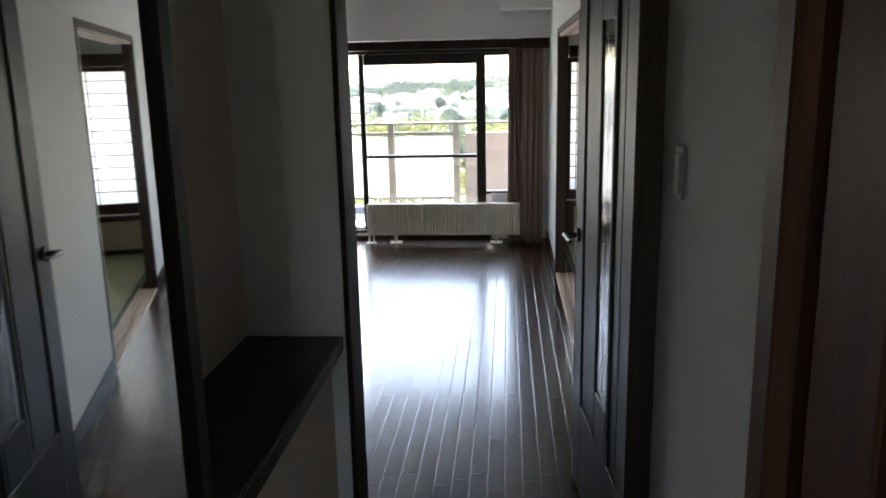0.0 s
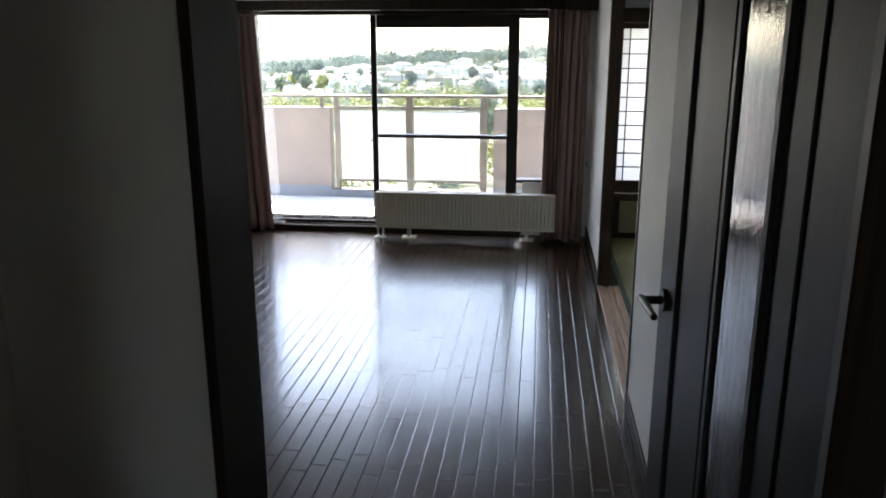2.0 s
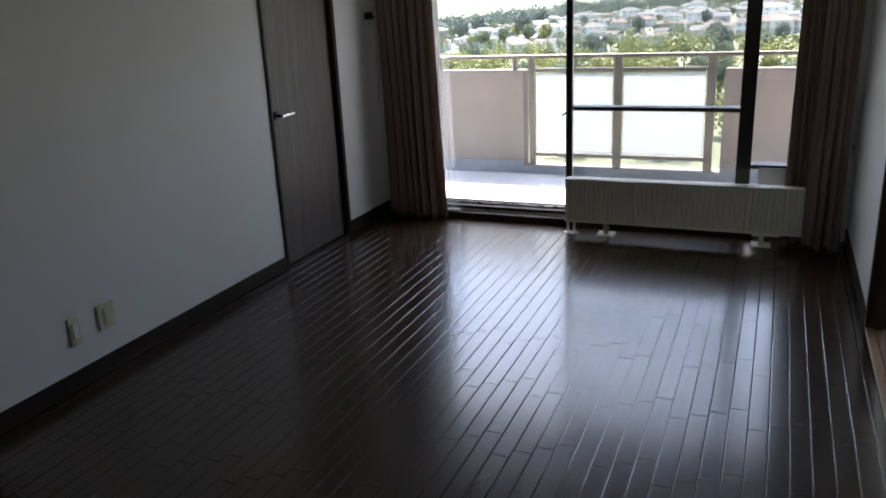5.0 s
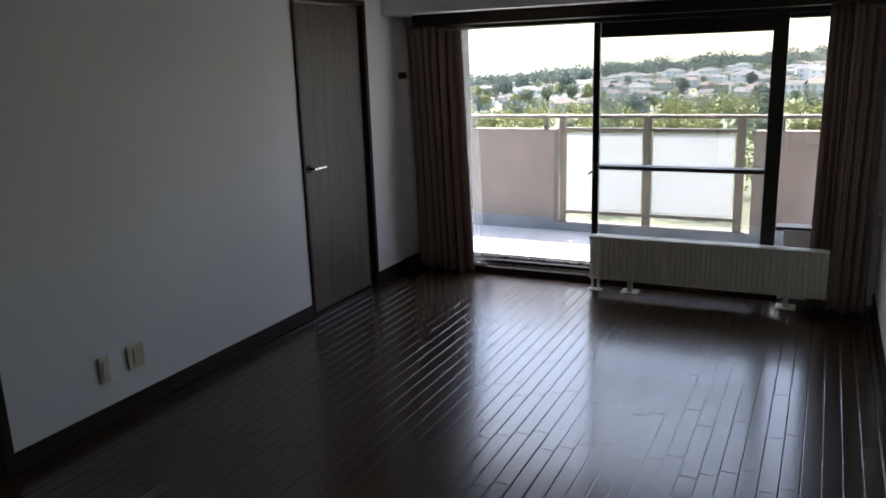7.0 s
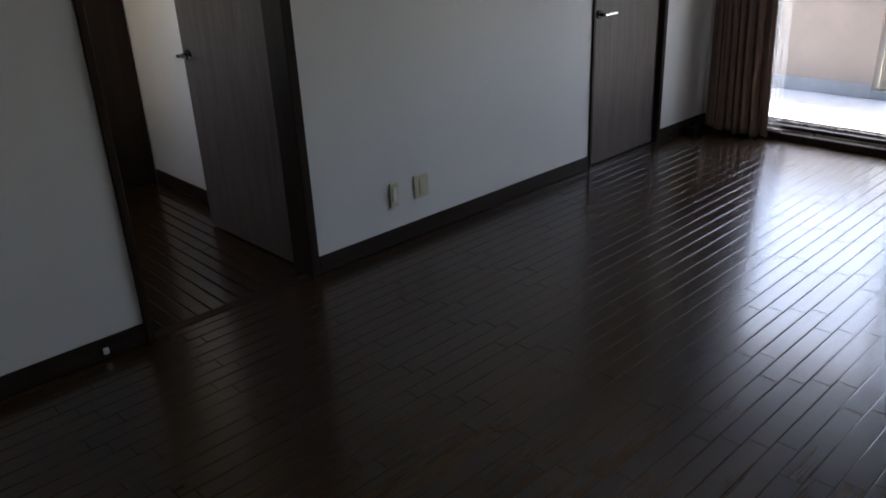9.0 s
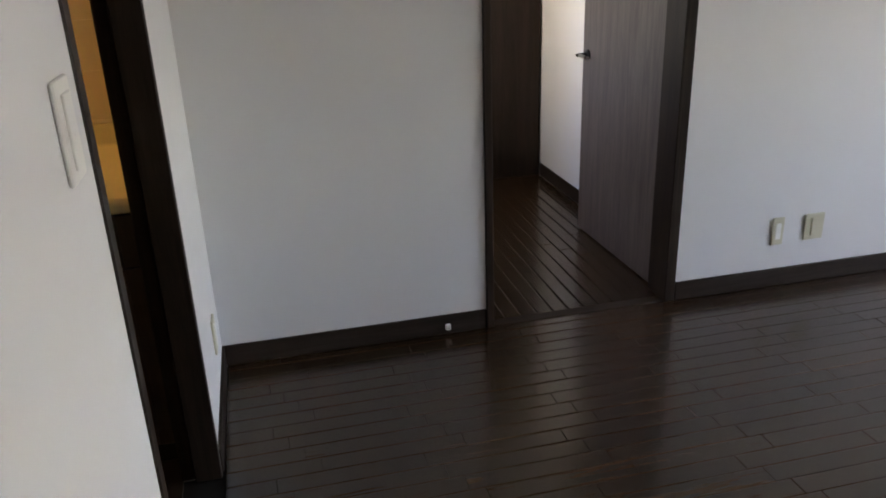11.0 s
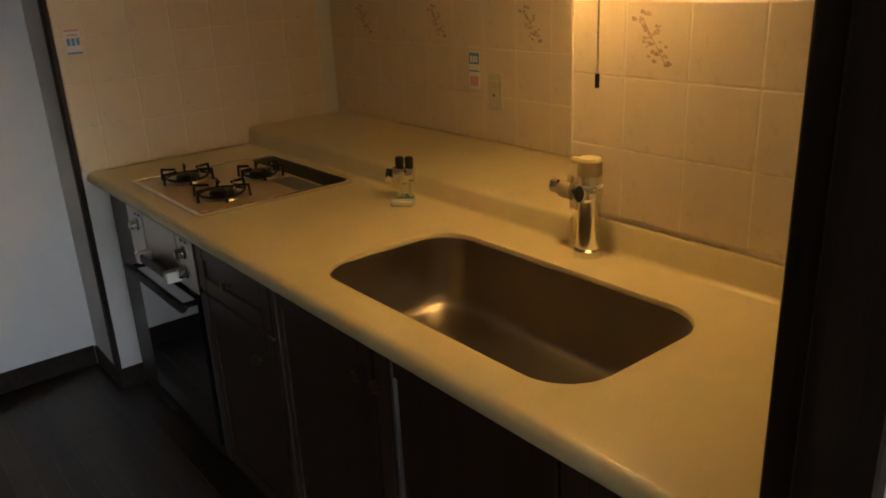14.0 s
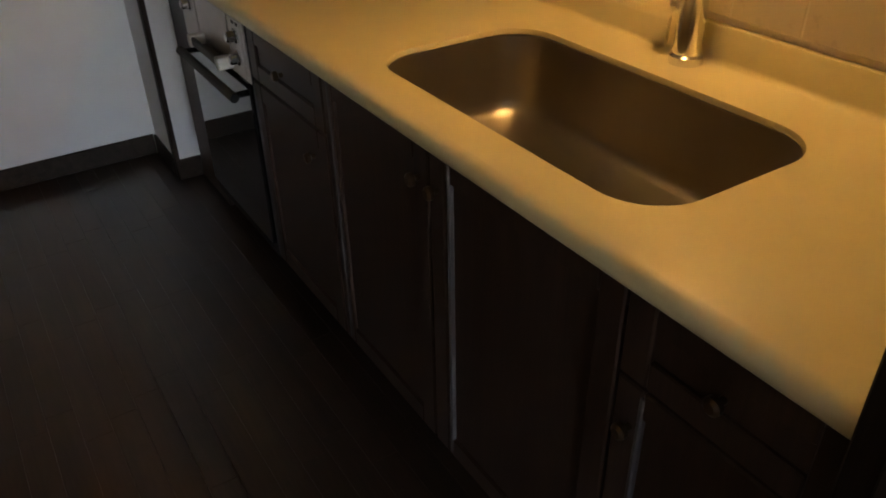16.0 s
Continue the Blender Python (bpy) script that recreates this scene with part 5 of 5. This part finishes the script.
g = part("grill_handle", bm, GUNMETAL, cp, "dark grill drawer handle")
for y in (-0.172, 0.062):
    part("end_cap", box(new_bm(), FX + 0.008, FX + 0.054, y, y + 0.030, 0.645, 0.680, 0.005, 2), WHITEP, g, "pale end cap")
dr = part("door", box(new_bm(), FX - 0.002, FX + 0.010, OY0 + 0.006, OY1 - 0.006, 0.13, 0.632, 0.004), DARKGLASS, ov, "dark glass oven door")
bm = new_bm()
rod(bm, (FX + 0.045, OY0 + 0.03, 0.590), (FX + 0.045, OY1 - 0.03, 0.590), 0.013, 14)
for y in (OY0 + 0.05, OY1 - 0.05):
    rod(bm, (FX + 0.008, y, 0.590), (FX + 0.045, y, 0.590), 0.009, 10)
part("handle", bm, BLACKP, dr, "black bar handle")

# under-cabinet lamp
lp = thing("under_cabinet_lamp", "slim kitchen lamp with a warm tube and pull cord", "lamp", (-2.545, 1.10, 1.72))
part("housing", box(new_bm(), -0.14, 0.12, -0.30, 0.40, -0.02, 0.008, 0.006, 2), WHITEP, lp)
part("tube", rod(new_bm(), (0.06, -0.12, -0.030), (0.06, 0.12, -0.030), 0.010, 14), LAMPM, lp, "warm glowing tube")
part("pull_cord", rod(new_bm(), (0.017, 0.105, -0.02), (0.017, 0.105, -0.465), 0.0016, 6), SATIN, lp)
part("cord_weight", rod(new_bm(), (0.017, 0.105, -0.490), (0.017, 0.105, -0.463), 0.0045, 10), BLACKP, lp)
# assumed cabinet out of view: carries the lamp and shades the recess top
uc = thing("wall_cabinet", "unseen dark brown wall cabinet, assumed above the worktop", "cabinet", (0, 0, 0))
part("body", box(new_bm(), -2.66, -2.34, 0.50, 1.876, 1.73, 2.39, 0.003), CABW, uc)
part("body", box(new_bm(), -3.05, -2.70, -0.63, 1.03, 1.62, 2.39, 0.003), CABW, uc)

# things on the tiled walls
plate("kitchen_socket", "cream socket plate on the kitchen tiles", "socket", (-3.053, 0.348, 1.083), -90, 0.064, 0.116, [("insert", 0, 0, 0.030, 0.07, CREAMP), ("hole", 0, -0.012, 0.014, 0.012, BLACKP)])
for x, y, z, turn, cols3 in ((-3.053, 0.246, 1.141, -90, (BLUE, BLUE, PINK)), (-2.066, -0.6405, 1.286, 0, (PINK, BLUE, WHITEP))):
    s = thing("sticker", "small printed caution sticker in blue and pink", "sticker", (x, y, z), "caution stickers")
    s.rotation_euler = (0, 0, radians(turn))
    tall = bool(turn)
    part("backing", box(new_bm(), -0.026, 0.026, 0.0, 0.0012, -0.060 if tall else -0.042, 0.060 if tall else 0.042), WHITEP, s)
    bars = ((0.038, 0.018, 0.024, BLUE), (-0.002, 0.0025, 0.024, BLUE), (-0.034, 0.016, 0.020, PINK)) if tall else ((0.035, 0.004, 0.024, PINK), (-0.038, 0.003, 0.024, BLUE), (0.020, 0.003, 0.018, PINK))
    for zz, hh, ww, m in bars:
        part("print", box(new_bm(), -ww, ww, 0.001, 0.0020, zz - hh, zz + hh), m, s)
    if tall:
        for k in range(3):
            part("letter_bar", box(new_bm(), -0.017 + 0.013 * k, -0.008 + 0.013 * k, 0.0018, 0.0026, 0.026, 0.046), WHITEP, s)
    else:
        for k in range(3):
            part("letter_bar", box(new_bm(), -0.021 + 0.015 * k, -0.010 + 0.015 * k, 0.001, 0.0020, -0.014, 0.010), BLUE, s)


# ---- tiles ----
def tile_mesh(w, h):
    """A glazed tile, w by h, in the plane x = 0, face to +x, corner at the origin."""
    bm = new_bm()
    g, t, c = 0.0011, 0.0065, 0.0024
    a = [bm.verts.new((0, y, z)) for y, z in ((g, g), (w - g, g), (w - g, h - g), (g, h - g))]
    m = [bm.verts.new((t - c * 0.6, y, z)) for y, z in ((g, g), (w - g, g), (w - g, h - g), (g, h - g))]
    b = [bm.verts.new((t, y, z)) for y, z in ((g + c, g + c), (w - g - c, g + c), (w - g - c, h - g - c), (g + c, h - g - c))]
    bridge(bm, a, m)
    bridge(bm, m, b)
    bm.faces.new(b)
    return mesh_of("tile", bm, TILE)


def flower(parent, m):
    """A spray of printed flowers on a tile."""
    rng = random.Random(5)
    bm = new_bm()
    for a, b in (((0.040, 0.118), (0.062, 0.085)), ((0.062, 0.085), (0.096, 0.035)), ((0.062, 0.085), (0.085, 0.105)), ((0.07, 0.07), (0.050, 0.062))):
        (ya, za), (yb, zb) = a, b
        n = Vector((zb - za, ya - yb)).normalized() * 0.0012
        bm.faces.new([bm.verts.new((0.0072, y, z)) for y, z in ((ya - n.x, za - n.y), (yb - n.x, zb - n.y), (yb + n.x, zb + n.y), (ya + n.x, za + n.y))])
    for k in range(30):
        s = k / 30
        cx, cz = 0.038 + 0.056 * s + rng.uniform(-0.020, 0.020), 0.122 - 0.088 * s + rng.uniform(-0.014, 0.014)
        r = rng.uniform(0.0045, 0.0095)
        c = bm.verts.new((0.0078, cx, cz))
        rim = [bm.verts.new((0.0076, cx + r * (0.7 + 0.3 * math.sin(5 * i)) * math.cos(i * 0.785), cz + r * (0.7 + 0.3 * math.sin(5 * i)) * math.sin(i * 0.785))) for i in range(8)]
        for i in range(8):
            bm.faces.new((c, rim[i], rim[(i + 1) % 8]))
    o = part("flower_print", bm, FLOWER, parent, "faded brown flower print")
    o.matrix_basis = m
    return o


def tiled(name, label, m, ny, nz, first_w, flowers, TW=0.149):
    """A field of tiles; m places its lower corner."""
    f = struct(name, box(new_bm(), -0.004, 0.0054, 0.0, first_w + (ny - 1) * TW, 0.0, nz * TW), GROUT, label, "tiles")
    f.matrix_basis = m
    full, cut = tile_mesh(TW, TW), tile_mesh(first_w, TW)
    for i in range(ny):
        y = 0 if i == 0 else first_w + (i - 1) * TW
        for k in range(nz):
            piece("tile", cut if i == 0 else full, f, Matrix.Translation((0, y, k * TW)))
            if (i, k) in flowers:
                flower(f, Matrix.Translation((0, y, k * TW)))


tiled("tiles_sink", "cream glazed wall tiles with brown flower prints", Matrix.Translation((-2.663, 1.028, 0.930)), 6, 6, 0.140, {(1, 2), (4, 3)}, 0.1515)
tiled("tiles_recess", "cream glazed tiles of the worktop recess", Matrix.Translation((-3.066, -0.640, 0.915)), 12, 6, 0.030, {(2, 2), (5, 2), (8, 2)})
tiled("tiles_hob", "cream glazed tiles beside the hob", Matrix.Translation((-2.012, -0.648, 0.848)) @ Matrix.Rotation(radians(90), 4, "Z"), 7, 7, 0.090, set())
struct("tile_edge", box(new_bm(), -2.80, -2.656, 1.020, 1.028, 0.92, CZ, 0.002), TILE, "cream tiled return edge of the kitchen wall", "tiles")


# ---- floors: strip boards ----
def strip_geometry(bm, l, ww, at=(0, 0, 0), worn=1.0):
    """One strip with worn, softly rounded edges and open joints."""
    levels = ((0.0005 * worn, 0.0006 * worn, -0.006), (0.0005 * worn, 0.0006 * worn, -0.0018 * worn), (0.0012 * worn, 0.0010 * worn, -0.0006 * worn), (0.0034 * worn, 0.0019 * worn, 0.0))
    loops = []
    for g, e, z in levels:
        loops.append([bm.verts.new((at[0] + x, at[1] + y, at[2] + z)) for x, y in ((g, e), (ww - g, e), (ww - g, l - e), (g, l - e))])
    for p, q in zip(loops, loops[1:]):
        bridge(bm, p, q)
    bm.faces.new(loops[-1])


def strips(parent, x0, x1, y0, y1, along, material, w, length, seed, far=None, worn=1.0, edge=0.048):
    """Grooved floor strips in staggered rows; beyond far they are one joined mesh."""
    rng = random.Random(seed)
    cache = {}
    rest = new_bm()

    def strip(l, ww):
        key = (round(l, 3), round(ww, 4))
        if key not in cache:
            bm = new_bm()
            strip_geometry(bm, l, ww, (0, 0, 0), worn)
            cache[key] = mesh_of("board", bm, material)
        return cache[key]

    across, run = ((x0, x1), (y0, y1)) if along == "y" else ((y0, y1), (x0, x1))
    a, k = across[0], 0
    while a < across[1] - 0.004:
        ww = min(w if k else edge, across[1] - a)
        p = run[0]
        # planks of four strips, each strip a tenth of its length further along
        first = round((((k - 35) % 4) * length * 0.103 - 0.026 - p) % length, 3)
        if first < 0.03:
            first += length
        while p < run[1] - 0.004:
            l = min(first if p == run[0] else length, run[1] - p)
            dz = rng.uniform(-0.00012, 0.00012)
            if far is not None and p > far:
                strip_geometry(rest, l, ww, (a, p, dz))
            elif along == "y":
                piece("board", strip(l, ww), parent, Matrix.Translation((a, p, dz)) @ Matrix.Rotation(rng.gauss(0, 0.0010), 4, "Y"))
            else:
                piece("board", strip(l, ww), parent, Matrix.Translation((p, a + ww, dz)) @ Matrix.Rotation(radians(-90), 4, "Z"))
            p += l
        a += ww
        k += 1
    if rest.faces:
        tagged(part("boards", rest, BOARD_FAR, parent), "", "", "", "stuff")
    else:
        rest.free()


strips(bpy.data.objects["floor"], LX + 0.001, RX - 0.001, DY1 + 0.011, WY, "y", BOARD, 0.0667, 0.433, 1, 4.75)
strips(bpy.data.objects["floor_hall"], -0.45, RX - 0.001, -0.6, DY0, "y", BOARD, 0.0667, 0.433, 2)
strips(bpy.data.objects["floor_kitchen"], -2.12, -0.80, -0.939, DY0, "y", BOARD_K, 0.0667, 0.433, 3, None, 0.35)
strips(bpy.data.objects["floor_passage"], -4.57, -2.70, 2.70, 3.905, "x", BOARD, 0.0667, 0.866, 4, None, 1.7)
